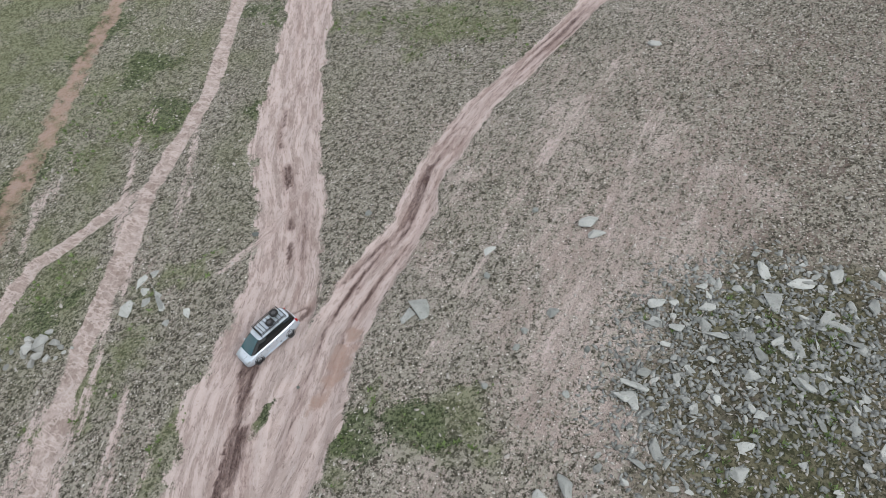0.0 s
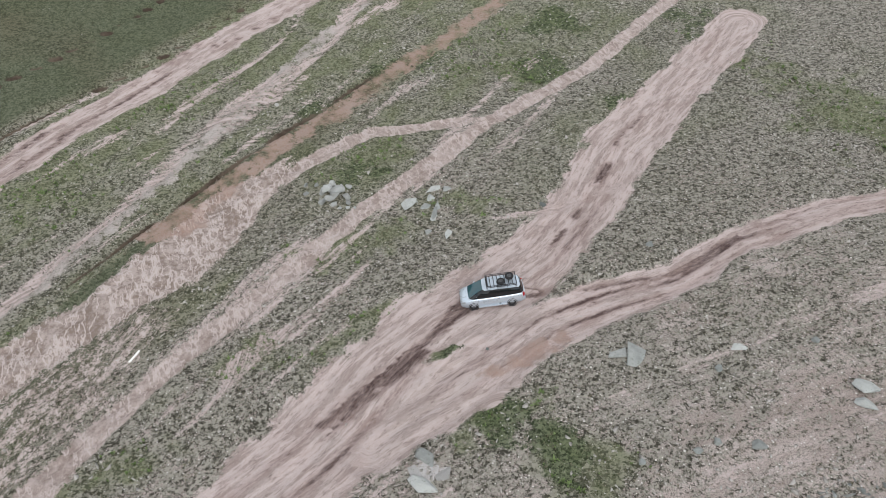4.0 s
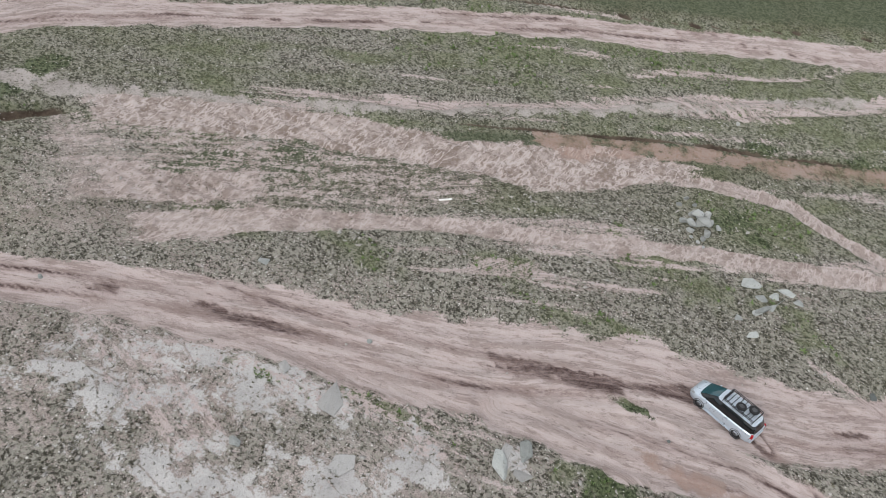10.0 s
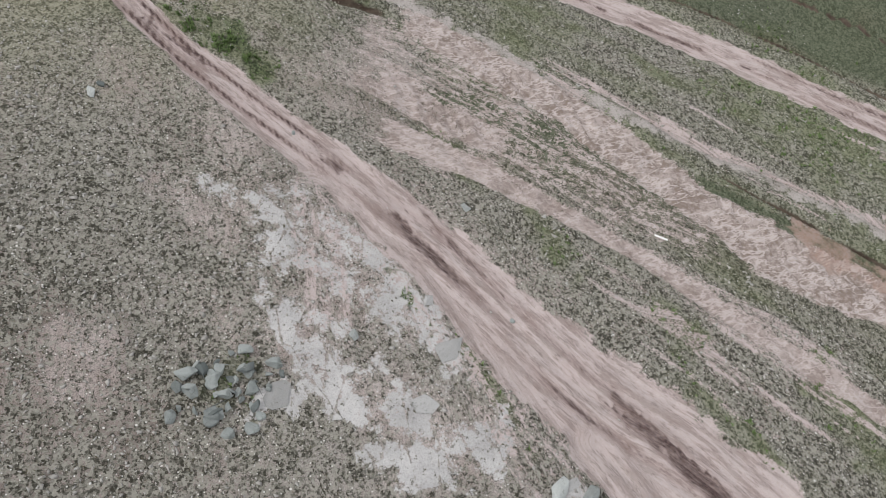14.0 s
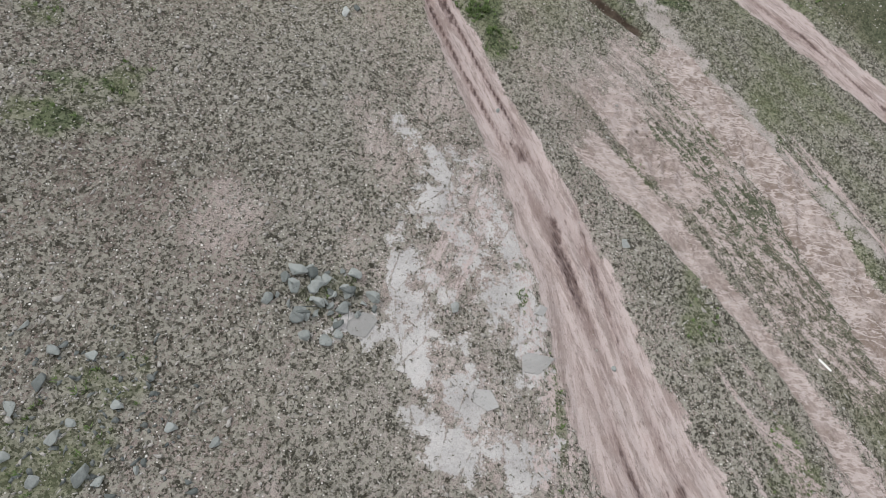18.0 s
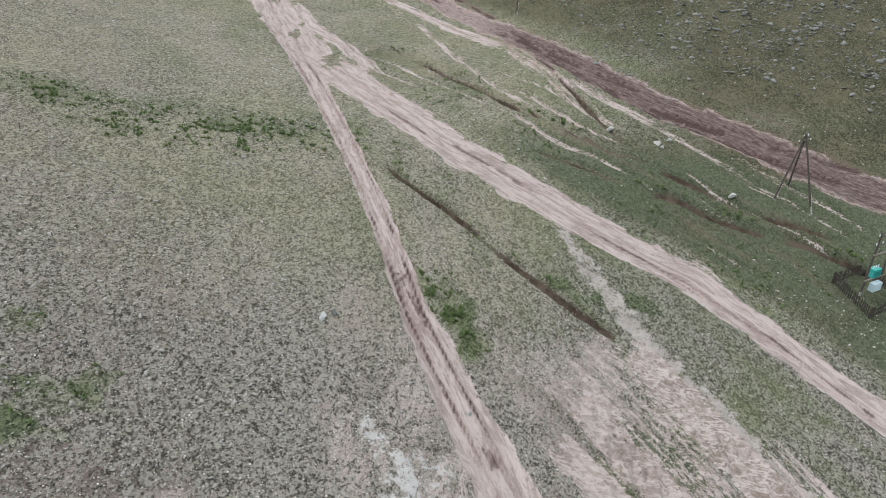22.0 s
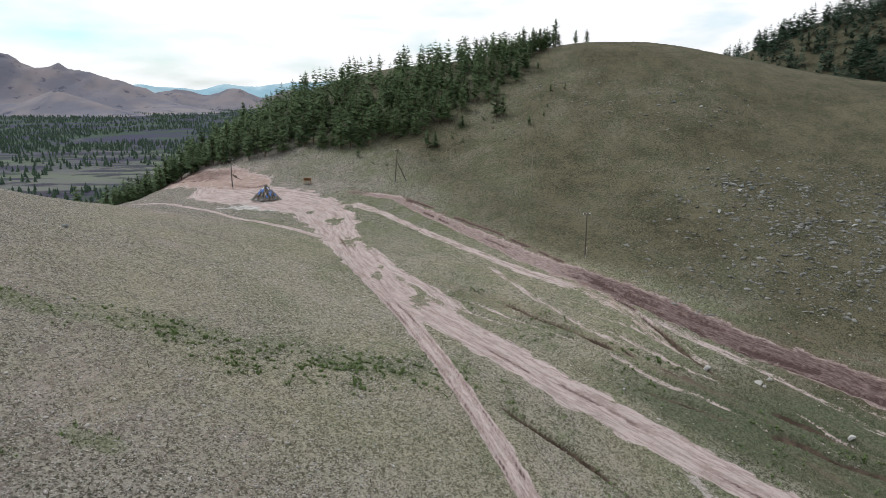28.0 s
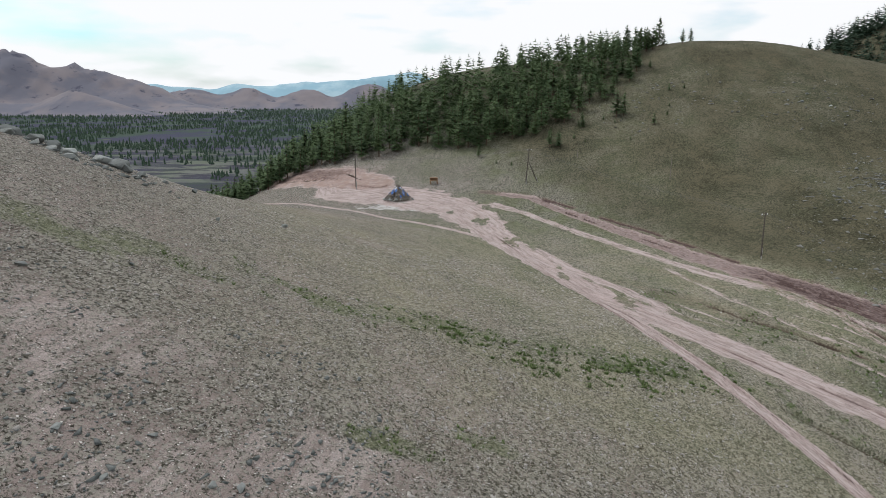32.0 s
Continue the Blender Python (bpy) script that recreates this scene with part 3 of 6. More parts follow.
THICKETS = [(40.7, -25, 2.6, 2.4), (39.2, -44, 4, 3), (47.2, -32, 2.6, 4), (35.4, 0.6, 2, 2.2), (34.4, -1.4, 1.8, 2), (2.2, 2.7, 2.8, 1.8), (5.8, 4.4, 1.4, 1.8), (57, -36, 2.6, 5), (12.7, 3.9, 0.5, 1.6), (2.6, 51.6, 1.3, 3.6), (-25.4, 36.4, 2.2, 1.3), (-23.2, 36.9, 1.2, 0.8), (-25.4, 33.6, 0.9, 1.2), (18, 58.3, 4, 1.2), (44.7, 9.5, 1, 3), (11.3, 59.2, 3, 1), (50, -14, 1.4, 5), (47, -2, 1.2, 4), (27.5, 40.5, 0.8, 4), (-16.4, 76, 2, 2.4), (-22, 74.6, 4, 1.8), (30, -27, 2, 2)]
ISLANDS = [(-32.9, 148.3, 1.6, 3), (-27.7, 133.6, 1.8, 3.4), (-39.1, 155.2, 1.3, 1.8), (-50.9, 164.6, 3.4, 2.6), (-22, 138.4, 1.6, 4), (-21.4, 114.5, 1.3, 4.5), (-14.5, 103.5, 1.2, 5), (12.7, 3.9, 0.6, 1.9)]
BARE_SPOTS = [(-60, 37, 12, 6), (-50, 34, 8, 5), (-66, 46, 8, 6), (-46, 42, 6, 4), (-5, -4, 4, 6), (-9, -14, 4, 7), (-8, -24, 4, 7), (-13, -19, 3, 5), (-2, -6, 4, 5), (-5, -12, 4, 7), (-1, -22, 4, 9), (-10, -12, 3, 5), (-7, 17, 4, 4), (-15, 29, 3, 3), (6, -14, 3, 6), (-6, 37, 3, 4), (-2, 44, 2, 5), (10, 47, 8, 7), (24, 34, 4, 10)]


def relief(x, y):
    """Height of the ground, and the covers that the soil's material reads."""
    z = land(x, y)
    near = 1 - ramp(np.hypot(x, y - 60), 160, 320)
    cover = {}
    track, mud, side_all, run_all, churn, gully = (np.zeros(x.shape) for _ in range(6))
    best = np.full(x.shape, 9.0)
    shake = 0.16 * wave(x, y, 2.0, 5) + 0.1 * wave(x, y, 0.8, 6)
    for k, (line, sharp) in enumerate(((MAIN, 1.0), (LOWER, 1.0), (FAR, 1.0), (SADDLE, 0.92), (BANK, 0.9), (MID, 0.62), (TRAIL, 0.8), (PINK, 0.6), (THIN, 0.5), (WASH, 0.46), (SIDE_A, 0.8), (SIDE_B, 0.72), (DUNE, 0.8), (BARE, 0.7), (WORN, 0.47), (WORN_B, 0.42), (FAINT_A, 0.41), (FAINT_B, 0.37), (FAINT_C, 0.43), (MUD, 0.9))):
        d, side, run = along(x, y, line)
        here = (1 - ramp(d + shake, 0.62, 1.3)) * sharp
        if k > 4:
            here = here * faded(line, run)
        track = np.maximum(track, here)
        closer = d < best
        best, side_all, run_all = np.where(closer, d, best), np.where(closer, side + 40 * k, side_all), np.where(closer, run, run_all)
        if k < 3:
            # worn bed with wheel ruts
            z = z - here * (0.22 + 0.07 * wave(side, run * 0.09, 0.55, 20 + k) + 0.05 * np.cos(side * 4.2) * (k == 1 or k == 0))
            tight = 1 - ramp(np.abs(side) / np.maximum(d, 0.02), 2.0, 3.2)
            pair = np.exp(-(((np.abs(side + 0.3 * wave(run, run * 0, 9, 25)) - 0.78) / 0.26) ** 2))
            mud = np.maximum(mud, here * faded(line, run, 9) * tight * pair * (0.8 + 0.3 * wave(run, run * 0, 3, 26)) * (k != 2))
            z = z - 0.07 * here * faded(line, run, 9) * tight * pair
            mud = np.maximum(mud, here * faded(line, run, 9) * np.clip(wave(side, run * 0.05, 0.7, 30 + k) * 1.4 - 0.15, 0, 1) * (1 - ramp(d, 0.3, 0.9)) * 0.8)
        elif line is BANK:
            z = z - here * 0.25 * (1 + wave(side, run * 0.06, 1.4, 34))
            mud = np.maximum(mud, here * ramp(wave(side, run * 0.04, 1.1, 38), 0.0, 0.4) * 0.8)
        elif line is MUD:
            mud = np.maximum(mud, (0.64 + 0.18 * ramp(x, 6, 16)) * (1 - ramp(d + shake, 0.7, 1.3)))
            z = z - here * (0.3 + 0.25 * wave(side, run * 0.05, 0.8, 33))
        elif line is SADDLE:
            z = z - here * 0.12 * (1 + wave(side, run * 0.1, 1.5, 34))
        elif any(line is w for w in (DUNE, BARE, SIDE_B, SIDE_A, WORN)):
            # soft ground churned into ridges
            u, v = x + 0.25 * y + 0.5 * wave(x, y, 2.5, 37), y * 0.5 - 0.4 * x
            pits = np.minimum(np.abs(wave(u, v, 1.1, 35)), np.abs(wave(u + 40, v, 1.5, 36))) * 3
            z = z - here * (0.04 + 0.2 * np.minimum(pits, 1.4))
            churn = np.maximum(churn, ramp(here, 0.1, 0.4) * (1.0 if line is DUNE else 0.7))
        else:
            z = z - here * (0.1 + 0.05 * np.cos(side * 4.0))
    for k, line in enumerate(RUTS):
        d, side, run = along(x, y, line)
        blot = ramp(wave(side * 1.0, run * 0.1, 0.5, 70 + k) + 0.5 * wave(x, y, 1.6, 71), -0.15, 0.35)
        mud = np.maximum(mud, 0.8 * (1 - ramp(d + shake, 0.3, 1.7)) * blot * track)
        z = z - 0.05 * (1 - ramp(d, 0.4, 1.0)) * blot
    for k, line in enumerate(STRANDS):
        d, side, run = along(x, y, line)
        wheel_mark = (1 - ramp(d + 0.8 * shake, 0.5, 1.3)) * faded(line, run, 4) * ramp(wave(run, run * 0, 2.5, 100 + k) + 0.4 * wave(x, y, 1.2, 110), -0.7, 0.1)
        mud = np.maximum(mud, wheel_mark * (0.7 if k in (4, 7) else 1.0))
        z = z - 0.22 * wheel_mark
    for k, line in enumerate(DITCHES):
        d, side, run = along(x, y, line)
        cut = (1 - ramp(d * 0.62 + shake * 0.8, 0.35, 0.95)) * faded(line, run, 5) * (0.8 + 0.5 * wave(run, run * 0, 3.0, 40 + k))
        z = z - (1.2 if k < 2 else 0.6) * cut
        gully = np.maximum(gully, np.clip(cut * (1.1 if k < 2 else 0.85), 0, 1))
        track = track * (1 - 0.8 * np.clip(cut, 0, 1))
    # shallow rills and terraces that follow the two valleys
    rills = np.zeros(x.shape)
    for k, (dx, dy, lo, hi, a0, a1) in enumerate(((0.743, -0.669, 66, 92, -95, -5), (-0.55, 0.84, 37, 60, -65, 30))):
        cross, down = dy * -x + dx * y if k == 0 else dy * x - dx * y, dx * x + dy * y
        here = ramp(cross, lo, lo + 3) * (1 - ramp(cross, hi - 4, hi)) * ramp(down, a0, a0 + 12) * (1 - ramp(down, a1 - 12, a1))
        bend = cross + 1.4 * wave(x, y, 14, 80) + 0.5 * wave(x, y, 5, 81)
        line = wave(bend, down * 0.05, 1.2, 82 + k)
        rills = rills + here * line
        z = z - here * 0.3 * ramp(line, 0.1, 0.6)
        track = np.maximum(track, here * 0.52 * ramp(line, 0.2, 0.6))
        gully = np.maximum(gully, here * 0.28 * ramp(-line, 0.5, 0.72) * (k == 0))
        mud = np.maximum(mud, here * 0.28 * ramp(-line, 0.45, 0.75) * (k == 0))
    track = track * (1 - 0.85 * blobs(x, y, ISLANDS, 72))
    z = z + near * (0.10 * wave(x, y, 4.5, 1) + 0.06 * wave(x, y, 1.7, 2) + 0.3 * wave(x, y, 14, 4)) * (1 - 0.7 * track) + near * 0.022 * wave(x, y, 0.62, 3)
    slab = blobs(x, y, SLAB_SPOTS, 50)
    z = z + 0.07 * slab
    d, _, _ = along(x, y, GRAVEL)
    cover["gravel"] = (1 - ramp(d + shake * 2, 0.3, 1.5)) * 0.62
    d, _, _ = along(x, y, RED)
    cover["red"] = (1 - ramp(d + shake * 2, 0.3, 1.5)) * 0.8
    d, _, _ = along(x, y, WASH)
    cover["red"] = np.maximum(cover["red"], (1 - ramp(d + shake * 2, 0.3, 1.3)) * 0.42 * ramp(y, 86, 96))
    zone = 1 - ramp(np.hypot((x + 0.3 + 0.1 * (y - 26)) / 6.5, (y - 26) / 14.5), 0.55, 1.15)
    d, _, _ = along(x, y, BANK)
    cover["red"] = np.maximum(cover["red"], (1 - ramp(d + shake, 0.6, 1.2)) * 0.7)
    cover["red"] = np.maximum(cover["red"], 0.95 * blobs(x, y, [(9.4, -0.4, 1.1, 2.4), (38.5, 17.5, 1.6, 3)], 74))
    u, v = x + 0.25 * y, 0.22 * y
    grain = 0.45 * wave(u, v, 1.3, 51) + 0.3 * wave(u, v * 1.5, 0.6, 53) + 0.15 * wave(x, y, 0.9, 54)
    cover["slab"] = np.maximum(slab * (0.6 + 0.6 * grain), zone * (0.36 + 0.75 * grain + 0.25 * wave(x, y, 5, 52)))
    cover["cut"] = gully
    cover["brown"] = ramp(-x - 0.35 * np.maximum(y - 30, 0) + 1.5 * wave(x, y, 4, 58), 7, 17) * (0.85 + 0.3 * wave(x, y, 6, 59))
    cover["brown"] = np.maximum(cover["brown"], 0.8 * ramp(x - 0.5 * (y - 100), 10, 40) * ramp(y, 92, 118))
    cover["sward"] = np.maximum(ramp(x + 0.5 * (y - 130), -6, 14) * ramp(0.64 * (x - 15) + 0.77 * (y - 112), 2, 10) * (0.8 + 0.3 * wave(x, y, 18, 47) + 0.2 * wave(x, y, 6, 48)), 0)
    d, side, _ = along(x, y, FAR, 12)
    beyond = ramp(side + wave(x, y, 5, 46), 3, 6) * ramp(0.8 * x + 0.6 * y, 30, 40)
    cover["sward"] = np.maximum(cover["sward"], 0.92 * beyond * (1 - ramp(y - 0.3 * x, 72, 88)))
    cover["sward"] = np.maximum(cover["sward"], 0.95 * ramp(x - 0.25 * (y - 95), 22, 40) * ramp(y, 86, 98))
    cover["grove"] = beyond * (1 - ramp(y, 78, 92)) * (0.75 + 0.35 * wave(x, y, 6, 45))
    cover["sward"] = np.maximum(cover["sward"], 0.85 * (1 - ramp(np.hypot((x + 18) / 9.5, (y + 4.5) / 11) + 0.2 * wave(x, y, 3, 41) + 0.12 * wave(x, y, 1.2, 42), 0.7, 1.05)))
    cover["straw"] = 0.85 * ramp(y, 40, 62) * (1 - ramp(y, 125, 150)) * ramp(x + 0.3 * (y - 50), -76, -36) * (1 - ramp(x - 0.2 * (y - 60), 4, 16)) * (0.8 + 0.3 * wave(x, y, 11, 49)) * (1 - 0.9 * blobs(x, y, GREEN_SPOTS, 62))
    brush = np.zeros(x.shape)
    for line in BRUSH:
        d, _, _ = along(x, y, line)
        brush = np.maximum(brush, 1 - ramp(d + shake * 2, 0.6, 1.7))
    cover["churn"] = churn
    cover["bare"] = np.clip(0.3 + 0.3 * wave(x, y, 7, 55) + 0.3 * wave(x + 0.35 * y, y * 0.35, 2.2, 56) + 0.5 * zone + 0.55 * blobs(x, y, BARE_SPOTS, 57) - 0.5 * ramp(x, 15, 40) * ramp(y, 92, 118) - 0.5 * ramp(x, 8, 20), 0, 1)
    cover["thick"] = blobs(x, y, THICKETS, 73)
    across, down = 0.9 * x + 0.43 * y, 0.9 * y - 0.43 * x
    flank = ramp(across, 17, 23) * (1 - ramp(y, 66, 80)) * (1 - beyond)
    strip = 0.7 * wave(across + 0.8 * wave(x, y, 9, 95), down * 0.1, 1.7, 96) + 0.4 * wave(across, down * 0.12, 0.7, 97) + 0.35 * wave(x, y, 11, 98)
    track = np.maximum(track, 0.5 * flank * ramp(strip, 0.2, 0.65))
    cover["track"], cover["mud"] = track, mud
    # grass grows on the valley floor and the far slopes, thinly on the stony shoulder
    lush = 0.3 * ramp(y, 36, 66) * ramp(x + 0.3 * (y - 50), -42, -16) + 0.22 * ramp(y, 60, 75) * ramp(x, 2, 14) + 0.2 * ramp(x + 0.25 * y, 24, 60) + 0.17 * ramp(x, 6, 24) - 0.3 * ramp(-x - 0.12 * y, 24, 44) + 0.12 * wave(x, y, 22, 63) + 0.22 * ramp(y, 110, 150) * ramp(x, -48, -20) - 0.2 * ramp(x, 15, 40) * ramp(y, 92, 125) + 0.06 * ramp(x, 4, 14) + 0.3 * ramp(x, 34, 44) * (1 - ramp(y, 15, 30)) + 0.14 * ramp(y, 50, 70)
    lush = np.maximum(lush, 0.62 * brush)
    cover["green"] = np.clip(np.maximum(lush - 0.3 * rills + 0.22 * wave(x, y, 9, 60) + 0.14 * wave(x, y, 3.2, 61) - 0.3 * flank * strip, blobs(x, y, GREEN_SPOTS, 62) * 0.72), 0, 1)
    cover["glade"] = (1 - ramp(np.hypot(x - 20, y - 60) + 90 * wave(x, y, 120, 64), 760, 1150)) * (0.5 + 0.35 * wave(x, y, 60, 65))
    cover["wood"] = ramp(np.hypot(x - 20, y - 60), 165, 215) * ramp(13 - z, 0, 14)
    cover["lane"] = np.stack([side_all, run_all, 0 * x], -1)
    return z, cover


HEIGHTS = []


def height_at(x, y):
    """Height of the built ground, between the four points of its net."""
    z = HEIGHTS[0]
    i, j = np.clip(np.searchsorted(GX, x) - 1, 0, len(GX) - 2), np.clip(np.searchsorted(GY, y) - 1, 0, len(GY) - 2)
    u, v = (x - GX[i]) / (GX[i + 1] - GX[i]), (y - GY[j]) / (GY[j + 1] - GY[j])
    h = (z[i, j] * (1 - u) + z[i + 1, j] * u) * (1 - v) + (z[i, j + 1] * (1 - u) + z[i + 1, j + 1] * u) * v
    return h if np.ndim(h) else float(h)


def ground():
    x, y = np.meshgrid(GX, GY, indexing="ij")
    z, cover = relief(x, y)
    nx, ny = x.shape
    HEIGHTS.append(z)
    me = bpy.data.meshes.new("ground")
    a = (np.arange(nx - 1)[:, None] * ny + np.arange(ny - 1)[None, :]).ravel()
    quads = np.stack([a, a + ny, a + ny + 1, a + 1], -1).astype(np.int32)
    me.vertices.add(nx * ny)
    me.vertices.foreach_set("co", np.stack([x, y, z], -1).astype(np.float32).ravel())
    me.loops.add(quads.size)
    me.loops.foreach_set("vertex_index", quads.ravel())
    me.polygons.add(len(quads))
    me.polygons.foreach_set("loop_start", np.arange(0, quads.size, 4, dtype=np.int32))
    me.polygons.foreach_set("use_smooth", np.ones(len(quads), bool))
    me.update(calc_edges=True)
    for name, v in cover.items():
        kind = "FLOAT_VECTOR" if v.ndim == 3 else "FLOAT"
        layer = me.attributes.new(name, kind, "POINT")
        layer.data.foreach_set("vector" if v.ndim == 3 else "value", v.astype(np.float32).ravel())
    me.materials.append(GROUND)
    return tagged(new("ground", me), "stony dry steppe with worn pinkish dirt tracks", "ground", kind="structure")


ground()


# ---- building helpers ----
def part(name, bm, mat, parent=None, label="", smooth=False):
    me = bpy.data.meshes.new(name)
    bm.to_mesh(me)
    bm.free()
    if smooth:
        me.polygons.foreach_set("use_smooth", np.ones(len(me.polygons), bool))
    for one in mat if isinstance(mat, (list, tuple)) else [mat]:
        me.materials.append(one)
    ob = new(name, me)
    if parent is not None:
        ob.parent = parent
    if label:
        tagged(ob, label)
    return ob


def sheet(name, verts, faces, mat, parent=None, label="", smooth=False):
    me = bpy.data.meshes.new(name)
    me.from_pydata(verts, [], faces)
    if smooth:
        me.polygons.foreach_set("use_smooth", np.ones(len(me.polygons), bool))
    me.materials.append(mat)
    ob = new(name, me)
    if parent is not None:
        ob.parent = parent
    if label:
        tagged(ob, label)
    return ob


def box(bm, sx, sy, sz, m=None, bevel=0.0):
    made = bmesh.ops.create_cube(bm, size=1, matrix=(m or Matrix()) @ Matrix.Diagonal((sx, sy, sz, 1)))
    if bevel:
        edges = {e for v in made["verts"] for e in v.link_edges}
        bmesh.ops.bevel(bm, geom=list(edges), offset=bevel, segments=2, affect="EDGES", profile=0.7)
    return made["verts"]


def rod(bm, a, b, r0, r1=None, sides=8):
    a, b = Vector(a), Vector(b)
    m = Matrix.Translation((a + b) / 2) @ (b - a).to_track_quat("Z", "Y").to_matrix().to_4x4()
    bmesh.ops.create_cone(bm, cap_ends=True, segments=sides, radius1=r0, radius2=r0 if r1 is None else r1, depth=(b - a).length, matrix=m)


# ---- trees ----
BARK = simple("pine_bark", (0.12, 0.085, 0.06), 0.95, vary=0.3, scale=8)


def needle_material(name, one, two):
    m, n, l, b = material(name, 0.75)
    b.inputs["Specular IOR Level"].default_value = 0.15
    spot = n.new("ShaderNodeNewGeometry").outputs["Random Per Island"]
    each = n.new("ShaderNodeObjectInfo").outputs["Random"]
    tone = calc(n, l, "ADD", calc(n, l, "MULTIPLY", spot, 0.6), calc(n, l, "MULTIPLY", each, 0.4))
    l.new(blend(n, l, tone, one, two), b.inputs["Base Color"])
    return m


NEEDLES = needle_material("pine_needles", (0.045, 0.075, 0.036), (0.125, 0.18, 0.078))


def crown_mesh(rng, height, spread, bare, whorls=15, arms=7):
    """Drooping boughs in uneven whorls, each of several ragged sprays."""
    verts, faces = [], []
    lopsided = rng.uniform(0, 6.28)
    for w in range(whorls):
        f = (w + rng.uniform(-0.3, 0.3)) / whorls
        z = height * (bare + (1 - bare) * max(f, 0))
        reach = spread * (1 - max(f, 0)) ** 0.62 * (0.6 + 0.4 * min(1, f * 6 + 0.4))
        for a in range(arms if f < 0.75 else 5):
            ang = rng.uniform(0, 6.283)
            long = reach * rng.uniform(0.55, 1.15) * (1 + 0.2 * math.cos(ang - lopsided)) + 0.015 * height
            lift = rng.uniform(-0.35, 0.45)
            ca, sa = math.cos(ang), math.sin(ang)
            for s in range(3):
                t0, t1 = s / 3, (s + 1.25) / 3
                wide = (0.025 * height + 0.2 * long) * (1.1 - 0.28 * s) * rng.uniform(0.75, 1.25)
                tip = rng.uniform(-0.16, 0.14) * long
                base = len(verts)
                for r, o, dz in ((t0 * long, 0.0, 0.007 * height), (0.5 * (t0 + t1) * long, wide, -0.14 * wide), (t1 * long, tip, rng.uniform(-0.006, 0.02) * height), (0.5 * (t0 + t1) * long, -wide, -0.14 * wide), (0.55 * (t0 + t1) * long, 0.0, 0.28 * wide)):
                    verts.append((ca * r - sa * o, sa * r + ca * o, z + lift * r + dz))
                faces += [(base, base + 1, base + 4), (base + 1, base + 2, base + 4), (base + 2, base + 3, base + 4), (base + 3, base, base + 4)]
    base = len(verts)
    tuft = height * 0.015
    verts += [(tuft, 0, height * 0.93), (-tuft / 2, tuft, height * 0.93), (-tuft / 2, -tuft, height * 0.93), (0, 0, height * 1.04)]
    faces += [(base, base + 1, base + 3), (base + 1, base + 2, base + 3), (base + 2, base, base + 3)]
    return verts, faces


def pine(seed, height, spread, bare):
    rng = random.Random(seed)
    tree = tagged(new("pine_tree"), "tall dark green conifer with a ragged crown", "tree", "trees on the hillside")
    bm = bmesh.new()
    lean = rng.uniform(-0.15, 0.15)
    rod(bm, (0, 0, -0.5), (lean * 0.5, 0, height * 0.5), 0.02 * height, 0.014 * height, 6)
    rod(bm, (lean * 0.5, 0, height * 0.5), (0, 0, height * 0.97), 0.014 * height, 0.02, 6)
    part("trunk", bm, BARK, tree)
    sheet("crown", *crown_mesh(rng, height, spread, bare), NEEDLES, tree)
    return tree


PINES = [pine(k, h, s, b) for k, (h, s, b) in enumerate(((8.6, 2.5, 0.14), (7.4, 2.4, 0.08), (9.8, 2.7, 0.2), (6.6, 2.3, 0.06), (8.4, 2.3, 0.16)))]
# lower edge of the wood, from the saddle up the hill
WOOD_EDGE = [(-120, 196), (-95, 204), (-82, 206), (-74, 203), (-66, 197), (-62, 195), (-52, 193.5), (-43, 191.5), (-31, 187.5), (-22, 185.5), (-15, 188), (-9, 190), (-2, 194), (7, 197), (12, 204), (17, 214), (21, 224)]
# single trees below and above it: x, y, size
SINGLES = [(-31.7, 184.5, 0.35), (-12.2, 181.9, 0.6), (-14.2, 182.6, 0.5), (-5.3, 188, 0.6), (5.1, 188, 0.75), (3.4, 188.6, 0.8), (11, 181.5, 0.35), (28.7, 219, 0.45), (33.4, 226, 0.62), (24.5, 224, 0.6), (20.5, 220, 0.8), (-24, 178, 0.18), (16, 206, 0.3), (-8, 184, 0.2), (2.5, 186.2, 0.14), (4.6, 178.3, 0.13), (-5.6, 181.5, 0.13), (-7.7, 192.6, 0.2), (-6.2, 188.6, 0.16), (0.2, 188.9, 0.2), (16.2, 187, 0.14), (14.8, 183.9, 0.16), (17.8, 193.3, 0.2), (21.4, 192.4, 0.14), (-27.6, 180.1, 0.15)]
rng = random.Random(4)
spots = [(x, y, s) for x, y, s in SINGLES]
tries = 0
taken = []
while len(taken) < 280 and tries < 20000:
    tries += 1
    x, y = rng.uniform(-112, 24), rng.uniform(176, 236)
    edge = np.interp(x, [p[0] for p in WOOD_EDGE], [p[1] for p in WOOD_EDGE])
    if y < edge + rng.uniform(0, 3) or y > edge + 24:
        continue
    if any((x - a) ** 2 + (y - b) ** 2 < 2.3**2 for a, b, _ in taken):
        continue
    taken.append((x, y, rng.uniform(0.7, 1.1) * (1 - 0.22 * (x > -8))))
spots += taken
for k, (x, y, s) in enumerate(spots):
    one = PINES[rng.randrange(5)]
    m = pose(x, y, height_at(x, y) - 0.1, 0, 0, rng.uniform(0, 360)) @ Matrix.Diagonal((s, s, s, 1))
    if k < 5:
        one = PINES[k]
        one.matrix_basis = m
    else:
        t = copy_thing(one, m)
        t.scale = (s, s, s)


